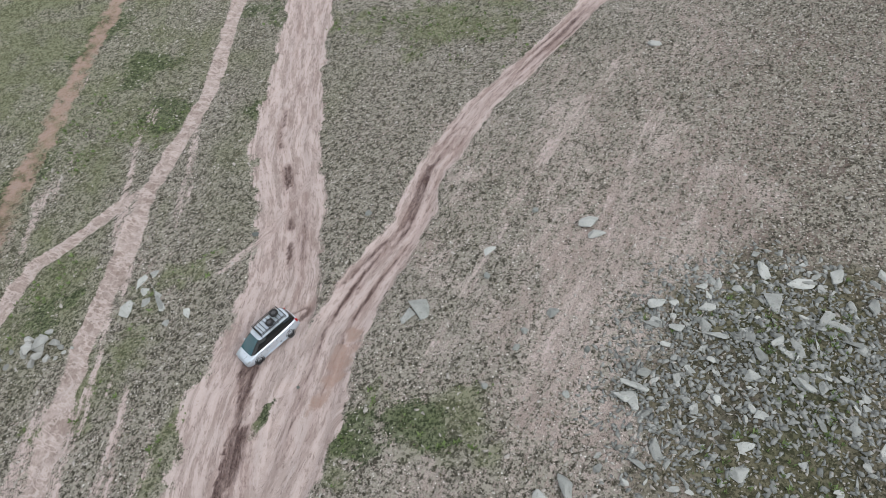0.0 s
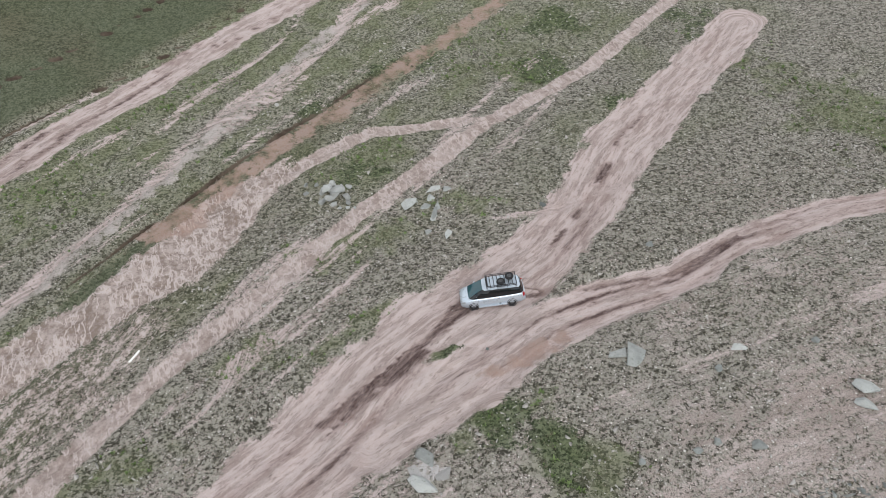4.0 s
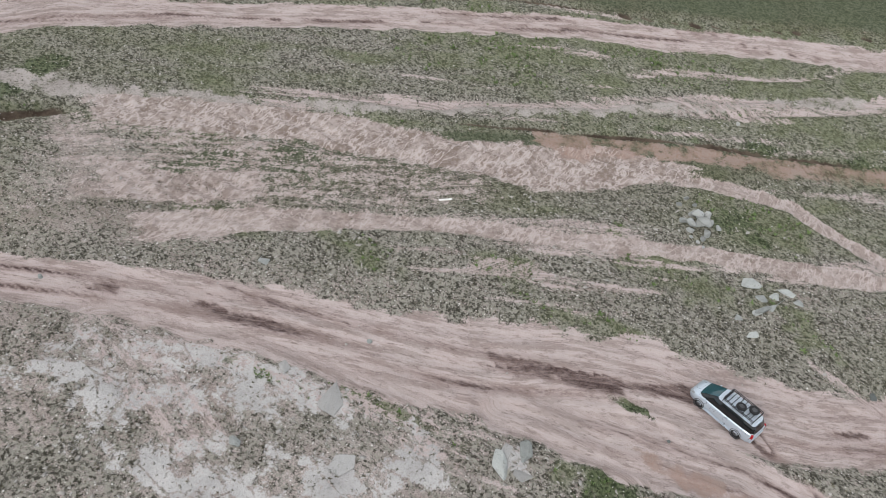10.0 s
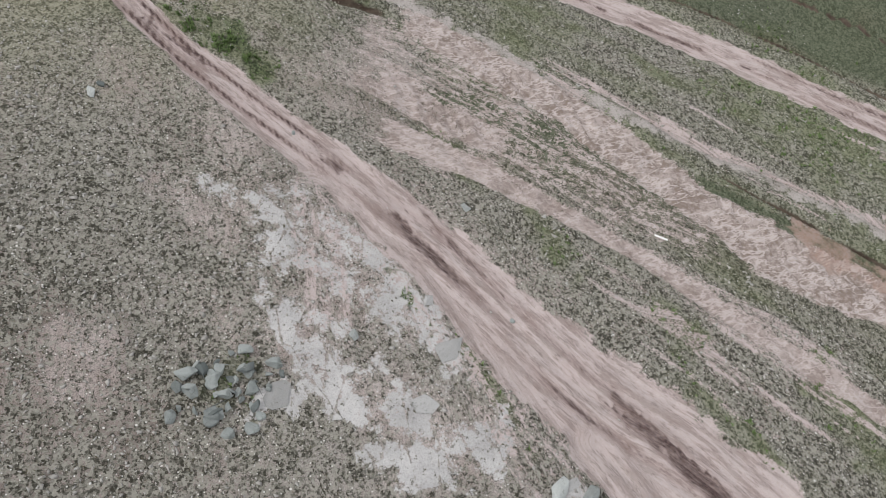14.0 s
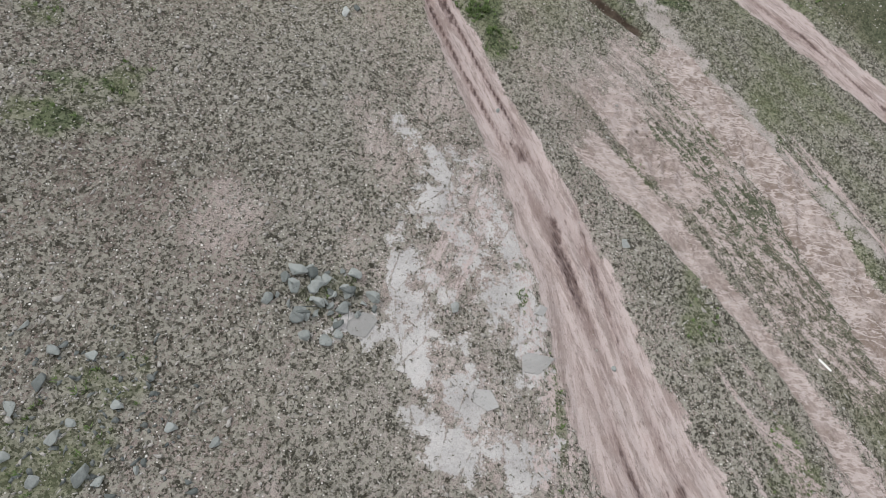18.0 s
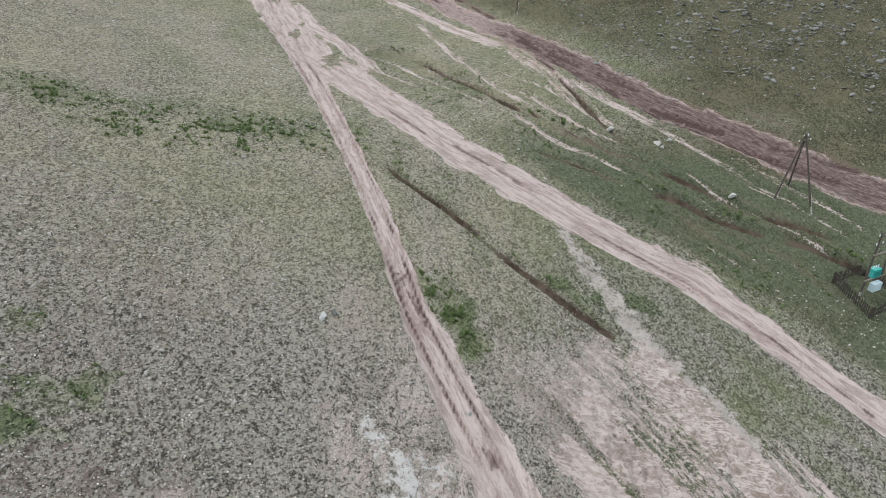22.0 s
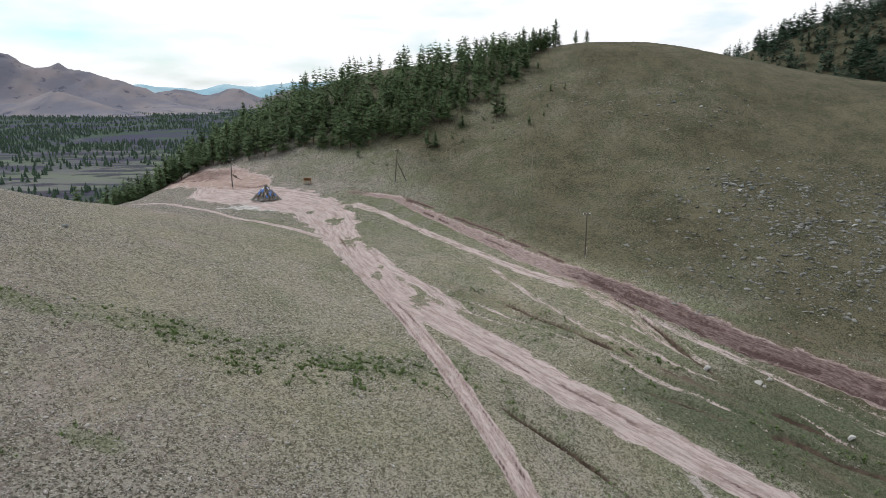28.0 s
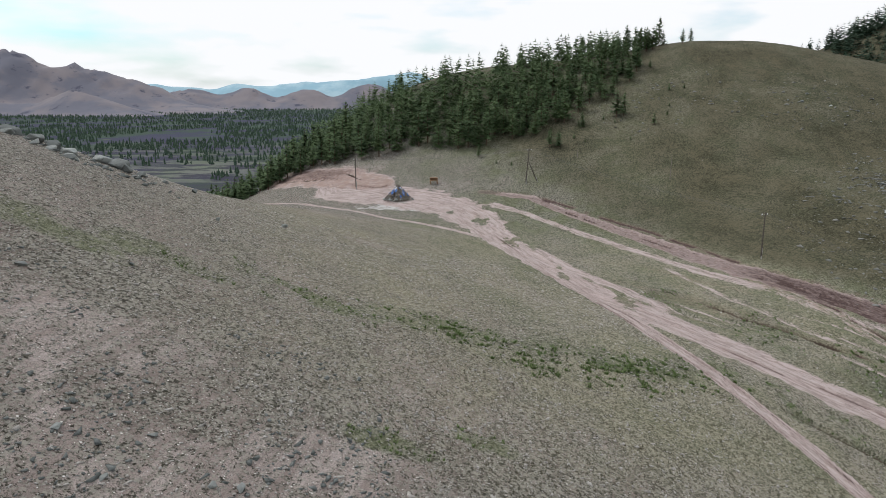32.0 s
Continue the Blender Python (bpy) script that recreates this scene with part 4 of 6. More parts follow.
def tiers(rng):
    """A small far conifer: three uneven skirts."""
    verts, faces = [], []
    for z0, z1, r in ((0.05, 0.55, 0.26), (0.3, 0.8, 0.19), (0.58, 1.0, 0.12)):
        base = len(verts)
        for k in range(5):
            a, q = k * 1.2566 + rng.uniform(-0.4, 0.4), r * rng.uniform(0.7, 1.3)
            verts.append((q * math.cos(a), q * math.sin(a), z0 + rng.uniform(-0.06, 0.06)))
        verts.append((rng.uniform(-0.03, 0.03), 0, z1))
        faces += [(base + k, base + (k + 1) % 5, base + 5) for k in range(5)]
    return verts, faces


def far_wood(name, label, spots, low=False, mat=NEEDLES):
    """Many small conifers in one mesh."""
    rng = random.Random(9)
    verts, faces = [], []
    kinds = []
    for k in range(4):
        kinds.append(tiers(rng) if low else crown_mesh(rng, 1.0, 0.3, 0.08, 9, 6))
    xs, ys = np.array([p[0] for p in spots]), np.array([p[1] for p in spots])
    zs = height_at(xs, ys)
    allv, allf, count = [], [], 0
    for (x, y, s), z in zip(spots, zs):
        v, f = kinds[rng.randrange(4)]
        v, f = np.array(v), np.array(f)
        a = rng.uniform(0, 6.28)
        c, d = math.cos(a), math.sin(a)
        w = 1.15 if low else 1.0
        allv.append(np.stack([x + s * w * (c * v[:, 0] - d * v[:, 1]), y + s * w * (d * v[:, 0] + c * v[:, 1]), z + s * v[:, 2]], -1))
        allf.append(f + count)
        count += len(v)
    return tagged(sheet(name, np.concatenate(allv).tolist(), np.concatenate(allf).tolist(), mat), label, "forest", kind="stuff")


rng = random.Random(12)
hill = []
while len(hill) < 760:
    x, y = rng.uniform(85, 275), rng.uniform(270, 350)
    if land(x, y) > 33 + rng.uniform(-2, 4):
        hill.append((x, y, rng.uniform(6.5, 10)))
behind = []
while len(behind) < 330:
    x, y = rng.uniform(-125, 20), rng.uniform(200, 262)
    edge = np.interp(x, [p[0] for p in WOOD_EDGE], [p[1] for p in WOOD_EDGE])
    if edge + 22 < y < edge + 52:
        behind.append((x, y, rng.uniform(5.6, 8.2)))
DARK_NEEDLES = needle_material("far_needles", (0.028, 0.05, 0.036), (0.07, 0.11, 0.066))
far_wood("ridge_forest", "close conifers along the top of the hillside wood", behind)
far_wood("hill_forest", "dense dark conifer forest on the far hill", hill, mat=DARK_NEEDLES)
rng = random.Random(13)
valley = []
while len(valley) < 20000:
    d = 285 + 3500 * rng.random() ** 1.8
    a = rng.uniform(-0.8, 0.2)
    x, y = d * math.sin(a), d * math.cos(a)
    if y > 262 and noise.noise((x * 0.007, y * 0.004, 3.0)) + 0.5 * noise.noise((x * 0.02, y * 0.012, 5.0)) > -0.05 - d / 12000 and land(x, y) < 6:
        if d > 950 or rng.random() < 0.3:
            valley.append((x, y, rng.uniform(3, 6) * (1 + d / 5000)))
far_wood("valley_forest", "sparse conifers over the dark valley floor", valley, True, DARK_NEEDLES)


# ---- mountains beyond the valley ----
def range_material(name, one, two, three):
    m, n, l, b = material(name, 1.0)
    at = n.new("ShaderNodeNewGeometry").outputs["Position"]
    base = blend(n, l, remap(n, l, noise_of(n, l, at, 0.006, 6), 0.4, 0.62), one, two)
    base = blend(n, l, remap(n, l, noise_of(n, l, at, 0.02, 5), 0.58, 0.7), base, three)
    l.new(base, b.inputs["Base Color"])
    return m


def mountain(name, label, mat, cx, cy, wide, deep, peaks, seed, rough=0.25):
    """A ridge over the plain; peaks are (offset along it, height, spread)."""
    nx, ny = 160, 50
    x, y = np.meshgrid(np.linspace(-wide, wide, nx), np.linspace(-deep, deep, ny), indexing="ij")
    spots = sorted(peaks)
    crest = np.interp(x, [-wide] + [p[0] for p in spots] + [wide], [0] + [p[1] for p in spots] + [0])
    crest = crest + 0.03 * crest * wave(x + 9000, 0 * x, 130, seed) + 0.05 * crest * wave(x + 9000, 0 * x, 50, seed + 5)
    for _ in range(8):
        crest[1:-1] = (crest[:-2] + crest[1:-1] * 2 + crest[2:]) / 4
    r = np.abs(y / deep + 0.3 * wave(x + 9000, 0 * y, 300, seed + 6)) + 0.2 * wave(x + 9000, y + 9000, 170, seed + 7)
    z = crest * (1 - ramp(r, -0.3, 1.0))
    crease = np.abs(wave(x + 9000, y * 0.6 + 9000, 140, seed + 1)) * 0.6 + np.abs(wave(x + 9000, y + 9000, 60, seed + 2)) * 0.3 + np.abs(wave(x + 9000, y + 9000, 26, seed + 3)) * 0.15
    z = z * (1.1 - rough * 1.3 * crease) - 3
    verts = np.stack([x + cx, y + cy, z + PLAIN], -1).reshape(-1, 3)
    a = (np.arange(nx - 1)[:, None] * ny + np.arange(ny - 1)[None, :]).ravel()
    faces = np.stack([a, a + ny, a + ny + 1, a + 1], -1)
    return tagged(sheet(name, verts.tolist(), faces.tolist(), mat, smooth=True), label, "mountain", kind="structure")


# brown rock with the bluish haze of distance mixed into its colours
HAZED_BROWN_RANGE = range_material("hazed_brown_range", (0.135, 0.135, 0.165), (0.2, 0.178, 0.188), (0.068, 0.07, 0.1))
# pale blue of the aerial haze, painted as the far mountains' own colour
HAZE_BLUE_RANGE = range_material("haze_blue_range", (0.25, 0.4, 0.48), (0.36, 0.5, 0.56), (0.3, 0.45, 0.53))
mountain("mountain_near", "bare brown mountain with dark rocky crest", HAZED_BROWN_RANGE, -1750, 2700, 1000, 420, [(-800, 300, 0), (-300, 262, 0), (0, 234, 0), (110, 222, 0), (170, 208, 0), (230, 192, 0), (330, 182, 0), (380, 172, 0), (430, 160, 0), (480, 138, 0), (520, 142, 0), (570, 124, 0), (620, 96, 0), (720, 50, 0), (850, 20, 0)], 70, 0.3)
mountain("mountain_foot", "low reddish spur before the mountain", HAZED_BROWN_RANGE, -1330, 2300, 420, 180, [(-250, 40, 0), (0, 56, 0), (110, 104, 0), (190, 76, 0), (290, 46, 0)], 76, 0.3)
mountain("mountain_low", "low brown hills at the valley's edge", HAZED_BROWN_RANGE, -800, 3300, 1000, 260, [(-700, 50, 0), (-550, 86, 0), (-455, 100, 0), (-380, 112, 0), (-310, 82, 0), (-260, 60, 0), (-190, 82, 0), (-125, 106, 0), (-60, 82, 0), (5, 54, 0), (60, 80, 0), (125, 112, 0), (200, 96, 0), (255, 62, 0), (330, 92, 0), (440, 122, 0), (560, 84, 0), (700, 60, 0)], 80, 0.3)
mountain("mountain_far", "hazy blue mountains on the horizon", HAZE_BLUE_RANGE, -600, 4350, 2600, 300, [(-1700, 110, 0), (-1160, 125, 0), (-900, 128, 0), (-660, 130, 0), (-390, 146, 0), (-157, 182, 0), (10, 160, 0), (210, 174, 0), (480, 202, 0), (680, 186, 0), (1100, 210, 0), (1700, 200, 0)], 90, 0.12)


# ---- stones ----
def rock_material(name, one, two, lichen):
    m, n, l, b = material(name, 0.9)
    b.inputs["Specular IOR Level"].default_value = 0.2
    at = n.new("ShaderNodeTexCoord").outputs["Object"]
    each = n.new("ShaderNodeObjectInfo").outputs["Random"]
    isle = n.new("ShaderNodeNewGeometry").outputs["Random Per Island"]
    tone = calc(n, l, "ADD", calc(n, l, "MULTIPLY", each, 0.35), calc(n, l, "ADD", calc(n, l, "MULTIPLY", noise_of(n, l, at, 2.5, 6, 0.7), 0.6), calc(n, l, "MULTIPLY", isle, 0.25)))
    base = blend(n, l, remap(n, l, tone, 0.3, 0.9), one, two)
    base = blend(n, l, calc(n, l, "MULTIPLY", remap(n, l, noise_of(n, l, at, 5, 6, 0.7), 0.55, 0.68), 0.6), base, lichen)
    l.new(base, b.inputs["Base Color"])
    bumped(n, l, b, noise_of(n, l, at, 7, 6, 0.75), 0.8, 0.08)
    return m


ROCK = rock_material("grey_lichened_rock", (0.11, 0.12, 0.115), (0.3, 0.315, 0.3), (0.07, 0.08, 0.06))
BLOCK_ROCK = rock_material("pale_block_rock", (0.17, 0.178, 0.17), (0.43, 0.44, 0.42), (0.09, 0.1, 0.075))
PEBBLE = rock_material("pale_scree", (0.22, 0.205, 0.185), (0.42, 0.395, 0.365), (0.16, 0.155, 0.13))
WHITE_ROCK = rock_material("white_rock", (0.34, 0.33, 0.31), (0.46, 0.45, 0.43), (0.26, 0.25, 0.23))


GREY_SCREE = rock_material("grey_scree", (0.12, 0.122, 0.112), (0.28, 0.28, 0.26), (0.085, 0.09, 0.07))


def rock_shape(seed, points, flat, long, cracked=0.04):
    """A broken block: the hull of scattered points with its edges worn off."""
    rng = random.Random(seed)
    bm = bmesh.new()
    for _ in range(points):
        v = Vector((rng.gauss(0, 1), rng.gauss(0, 1), rng.gauss(0, 1))).normalized() * rng.uniform(0.42, 0.52)
        bm.verts.new((v.x * long, v.y, v.z * flat))
    made = bmesh.ops.convex_hull(bm, input=bm.verts)
    bmesh.ops.delete(bm, geom=[v for v in bm.verts if not v.link_faces], context="VERTS")
    if cracked:
        bmesh.ops.bevel(bm, geom=list(bm.edges), offset=cracked, segments=1, affect="EDGES")
    bmesh.ops.triangulate(bm, faces=bm.faces)
    return bm


def boulder_kind(seed, points, flat, long, mat, label, name="boulder"):
    ob = part(name, rock_shape(seed, points, flat, long), mat)
    return tagged(ob, label, "rock")


ROUNDED = [boulder_kind(k, 20, 0.75, 1.15, ROCK, "rounded grey boulder spotted with lichen, half sunk in turf") for k in range(4)]
BLOCKS = [boulder_kind(10 + k, 10, 0.5, 1.75, BLOCK_ROCK, "angular grey rock slab lying tilted on the stony slope", "rock_block") for k in range(9)]
PALE_ROCK = rock_material("pale_lichened_rock", (0.2, 0.205, 0.195), (0.39, 0.395, 0.38), (0.13, 0.14, 0.115))
PALE = [boulder_kind(60 + k, 15, 0.8, 1.3, PALE_ROCK, "pale grey angular boulder piled beside the upper track") for k in range(4)]
ANGULAR = [boulder_kind(40 + k, 11, 0.7, 1.25, ROCK, "angular grey boulder wedged among others in the turf") for k in range(5)]
WHITES = [boulder_kind(30 + k, 14, 0.7, 1.2, WHITE_ROCK, "pale whitish boulder lying beside the gully") for k in range(2)]
placed = set()


def lay(kinds, x, y, size, group, rng, tilt=14, sink=0.16, squash=1.0, up=0.0):
    one = kinds[rng.randrange(len(kinds))]
    m = pose(x, y, height_at(x, y) + up + size * (0.22 - sink), rng.uniform(-tilt, tilt), rng.uniform(-tilt, tilt), rng.uniform(0, 360))
    scale = (size * rng.uniform(0.85, 1.2), size * rng.uniform(0.8, 1.1), size * rng.uniform(0.8, 1.1) * squash)
    if one in placed:
        one = copy_thing(one, m)
    else:
        placed.add(one)
        one.matrix_basis = m
    one.scale = scale
    return tagged(one, group=group)


rng = random.Random(21)
# the block field on the shoulder
count = 0
while count < 290:
    x, y = rng.uniform(-27, -6), rng.uniform(-15, 8)
    edge = np.interp(y, [-14, -11, -5, 1, 5, 8], [-14.5, -10.6, -9.6, -8.2, -7.0, -7.0])
    if x > edge + rng.uniform(-1.5, 0.4) or noise.noise((x * 0.3, y * 0.3, 0)) < rng.uniform(-0.45, 0.1):
        continue
    lay(BLOCKS, x, y, rng.choice((0.34, 0.42, 0.5, 0.55, 0.65, 0.8, 0.95)) * rng.uniform(0.8, 1.1), "block field on the shoulder", rng, 20)
    count += 1
for x, y, s in ((-10.2, -9.4, 1.1), (-16.3, -13.3, 1.1), (-17, -11, 1.4), (-18.5, -12.6, 1.2), (-20.4, -13.5, 1.1), (-10, -3.2, 1.5), (-9.4, -2.3, 1.4), (-7.2, 4.1, 1.2), (-6, 5.2, 1.1)):
    lay(BLOCKS, x, y, s, "block field on the shoulder", rng, 12)
# the knot of boulders beside the upper track
for x, y, s in ((33.6, 3.3, 2.1), (34.6, 4.1, 1.9), (32.6, 2.4, 1.5), (33.2, 5, 1.2), (35.2, 2.8, 1.2), (32.2, 4, 1.1), (36.2, 4.4, 0.9), (35.4, 6, 1), (31.6, 2.6, 0.9), (31.2, 3.8, 0.8), (34, 1.4, 1), (36.8, 5.4, 0.9), (30.9, 3, 0.7), (30.4, 2.4, 0.6)):
    lay(PALE, 33.7 + (x - 33.7) * 0.8, 3.5 + (y - 3.5) * 0.8, s * 0.62, "knot of boulders by the upper track", rng, 25, 0.02)
for x, y, s, up in ((33.5, 3.2, 1.3, 0.45), (34.3, 3.9, 1.0, 0.4), (33.9, 2.6, 0.8, 0.35), (33.1, 4.1, 0.8, 0.3)):
    lay(PALE, x, y, s, "knot of boulders by the upper track", rng, 30, 0.02, 1.0, up)
for x, y, s in ((28.8, -1.5, 1.4), (28.3, -3.6, 1), (27.6, -2.6, 0.9), (29.2, -4.4, 0.9), (27, -3.6, 0.8), (26.4, -3, 1.1), (25.8, -2.4, 0.7), (28.6, -5.4, 0.8), (24.6, -1.2, 0.7), (23.4, -2.4, 0.8)):
    lay(BLOCKS, x, y, s, "scattered blocks below the boulders", rng, 10)
# the boulder nest on the stone sheets
for k in range(40):
    a, r = rng.uniform(0, 6.28), rng.random() ** 0.6
    lay(ANGULAR, -9.0 + 3.2 * r * math.cos(a), 24.4 + 2.1 * r * math.sin(a), rng.choice((0.45, 0.55, 0.65, 0.8, 1.0, 1.2)), "boulder nest on the stone sheets", rng, 25, 0.03, 1.15)
for x, y, s in ((-8.9, 21.4, 0.9), (-10.1, 21.6, 0.8), (-8.2, 21.9, 0.7), (-10, 25.8, 1), (-12.4, 23.7, 0.9)):
    lay(ROUNDED, x, y, s, "boulder nest on the stone sheets", rng, 12)
for x, y, s in ((-21.3, 14.4, 1.3), (-19.9, 12.8, 1.4), (-22.7, 17.2, 1.2), (-16.2, 15.4, 0.9), (-14.1, 14.9, 0.8), (-20.6, 18.9, 0.9), (-22.4, 18.9, 1), (-18.9, 16.3, 0.8), (-19, 12.5, 0.8), (-21.8, 12.3, 0.9), (-23.6, 15.6, 1.1), (-20.8, 15.2, 0.7), (-17.4, 13.2, 0.6), (-23.4, 13.2, 1.2), (-24, 20, 0.8)):
    lay(ANGULAR, x, y, s * 0.85, "boulders on the brown slope", rng, 14)
for x, y, s in ((5.2, -6.2, 1.6), (5.8, -5.4, 1), (2, -12.2, 0.8), (-4.6, -16, 1.5), (-5.2, -15, 1.1), (-3.8, -7.4, 0.8), (-2.4, -5.6, 0.6), (-2.2, -4.2, 0.6), (1.4, -9.8, 0.6), (12.8, -14.6, 0.6), (-0.4, -16.8, 0.6), (-6.2, -39.5, 1.2), (4.8, 10.6, 1.5), (6.2, 9.6, 1.3), (21.8, -11, 0.6), (11.5, 31.5, 0.8), (-1.2, 24.6, 0.8), (9.2, 21.8, 0.4), (2.7, 42.2, 0.4), (-9, 48.8, 1), (-8.2, 49.4, 0.7), (11.4, 1.6, 0.3), (-1, -1, 0.5), (-6, -1.5, 0.6), (-6.6, -5, 0.5)):
    lay(BLOCKS if s > 0.7 else ROUNDED, x, y, s, "single stones by the tracks", rng, 8)
for x, y, s in ((22.9, 89.3, 1.2), (35.6, 77.8, 1.1), (28.5, 86.6, 1), (30.2, 87.6, 0.9), (29, 86, 0.6), (10.1, 81.4, 0.5), (49.8, 2.6, 0.6)):
    lay(WHITES, x, y, s, "pale boulders by the gully", rng, 10, 0.05)
# crags on the two hills
for x, y, s in ((46.7, 143, 2), (48, 142, 1.8), (45.6, 144, 1.5), (49.5, 141, 1.6), (47, 140.5, 1.3), (51, 139.5, 1.4), (44.6, 142, 1.2), (50, 143.5, 1.2), (40.5, 133, 1.6), (52, 178, 1.2), (46, 180, 1.4), (48.5, 183, 1.2), (43, 181, 1.1), (60, 128, 1.3), (62, 126.5, 1.4), (63.5, 128, 1.2), (61.5, 124, 1.1), (57, 134, 1.2)):
    lay(ROUNDED if rng.random() < 0.5 else BLOCKS, x, y, s * 0.62, "crags on the far hill", rng, 25, 0.02, 1.3)
for x, y, s in ((-81.3, 93.1, 3.4), (-82.8, 92, 2.6), (-80, 91.8, 2.4), (-79, 94, 1.6), (-84.6, 88, 2.2), (-86.5, 88, 2.4), (-88.7, 88.5, 2.6), (-91, 88, 2.6), (-83, 85.5, 1.6), (-85.5, 86, 1.4), (-74.5, 99.8, 1.4), (-77, 97, 1.1), (-87, 85, 1.5), (-90, 85.5, 1.8), (-80.5, 88, 1.2), (-78, 90, 1), (-62, 98, 1.2), (-67, 86, 0.9), (-70.1, 52.2, 1), (-51.5, 38.3, 0.8), (-52.8, 37.8, 0.6), (-56.6, 39.9, 0.6), (-60.5, 37.7, 0.7), (-57.3, 35.6, 0.6), (-66, 60, 0.7)):
    lay(ANGULAR, x, y, s, "crags on the stony ridge", rng, 16, 0.12)


# smooth sheets of bedrock
SHEET_ROCK = rock_material("smooth_bedrock", (0.25, 0.243, 0.233), (0.38, 0.368, 0.354), (0.2, 0.195, 0.18))
for k, (x, y, long, wide, turn) in enumerate(((3.7, 21.4, 3.6, 1.7, 112), (5.6, 10.8, 1.9, 1.3, 60), (4.8, 9.2, 1.5, 1.1, 20), (-6.8, 22.7, 2.6, 1.7, 150), (4.6, 25.2, 1.6, 0.9, 120), (0.6, 18.6, 2.6, 1.6, 100))):
    ob = part("rock_sheet", rock_shape(80 + k, 12, 0.16, 1.0, 0.015), SHEET_ROCK)
    tagged(ob, "smooth pale grey bedrock sheet level with the dry turf", "rock", "bedrock sheets beside the track")
    dx, dy = (height_at(x + 1, y) - height_at(x - 1, y)) / 2, (height_at(x, y + 1) - height_at(x, y - 1)) / 2
    lie = Vector((-dx, -dy, 1)).to_track_quat("Z", "Y").to_matrix().to_4x4()
    ob.matrix_basis = Matrix.Translation((x, y, height_at(x, y) + 0.02)) @ lie @ pose(0, 0, 0, 0, 0, turn)
    ob.scale = (long, wide, 1)


def scatter(name, label, category, shapes, mat, spots):
    """Many small pieces joined in one mesh; spots are x, y, size."""
    x, y, s = (np.array(v) for v in zip(*spots))
    z = height_at(x, y)
    rng = np.random.RandomState(len(spots))
    pick, turn = rng.randint(0, len(shapes), len(x)), rng.uniform(0, 6.283, len(x))
    tall = rng.uniform(0.7, 1.25, len(x))
    verts, faces, count = [], [], 0
    for k, (v, f) in enumerate(shapes):
        at = np.nonzero(pick == k)[0]
        c, d = np.cos(turn[at])[:, None], np.sin(turn[at])[:, None]
        px = x[at][:, None] + s[at][:, None] * (c * v[None, :, 0] - d * v[None, :, 1])
        py = y[at][:, None] + s[at][:, None] * (d * v[None, :, 0] + c * v[None, :, 1])
        pz = z[at][:, None] + s[at][:, None] * tall[at][:, None] * v[None, :, 2]
        verts.append(np.stack([px, py, pz], -1).reshape(-1, 3))
        faces.append((f[None] + (np.arange(len(at)) * len(v))[:, None, None]).reshape(-1, 3) + count)
        count += len(at) * len(v)
    v, f = np.concatenate(verts).astype(np.float32), np.concatenate(faces).astype(np.int32)
    me = bpy.data.meshes.new(name)
    me.vertices.add(len(v))
    me.vertices.foreach_set("co", v.ravel())
    me.loops.add(f.size)
    me.loops.foreach_set("vertex_index", f.ravel())
    me.polygons.add(len(f))
    me.polygons.foreach_set("loop_start", np.arange(0, f.size, 3, dtype=np.int32))
    me.update(calc_edges=True)
    me.materials.append(mat)
    return tagged(new(name, me), label, category, kind="stuff")


def arrays(bm):
    out = np.array([v.co[:] for v in bm.verts]), np.array([[v.index for v in f.verts] for f in bm.faces])
    bm.free()
    return out


def strewn(rng, n, x0, x1, y0, y1, keep):
    """Random places in a stretch of land where keep(x, y) passes a draw."""
    x, y = rng.uniform(x0, x1, n), rng.uniform(y0, y1, n)
    ok = rng.uniform(0, 1, n) < keep(x, y)
    return x[ok], y[ok]


def off_track(x, y, grow=1.0):
    free = np.ones(x.shape)
    for line in (MAIN, LOWER, FAR, SADDLE, PINK, MUD, DUNE, SIDE_A, SIDE_B, RED):
        free = np.minimum(free, ramp(along(x, y, line)[0], 0.8 * grow, 1.25 * grow))
    return free


CHIPS = [arrays(rock_shape(50 + k, 7, 0.6, 1.35 + 0.12 * k, 0)) for k in range(6)]
rng = np.random.RandomState(5)


def stony(x, y):
    shoulder = 0.18 + 0.75 * (1 - ramp(np.hypot(x + 17, y + 3), 8, 16)) + 0.65 * ramp(-x, 4, 18) + 0.35 * wave(x, y, 6, 44) - 0.12 * ramp(x, 8, 25)
    shoulder = shoulder + 0.6 * (1 - ramp(np.hypot(x + 60, y - 40), 8, 24)) + 0.9 * (1 - ramp(np.hypot(x + 84, y - 88), 7, 20)) - 0.25 * ramp(y, 55, 80)
    return np.clip(shoulder, 0.04, 1) * np.maximum(off_track(x, y), 0.03)


x, y = strewn(rng, 140000, -98, 58, -52, 112, stony)
size = 0.1 + 0.18 * rng.uniform(0, 1, len(x)) ** 3 + 0.3 * rng.uniform(0, 1, len(x)) ** 12
scatter("scree", "small pale stones strewn over the dry slopes", "stones", CHIPS, PEBBLE, list(zip(x, y, size)))
x, y = strewn(rng, 40000, 18, 90, 92, 168, lambda x, y: (1 - ramp(np.hypot((x - 56) / 30, (y - 126) / 28) + 0.3 * wave(x, y, 12, 76), 0.2, 1.2)) * (0.5 + 0.4 * wave(x, y, 5, 77)))
x2, y2 = strewn(rng, 900, 0, 34, 178, 200, lambda x, y: 0.25 + 0.5 * wave(x, y, 3, 43))
x, y = np.concatenate([x, x2]), np.concatenate([y, y2])
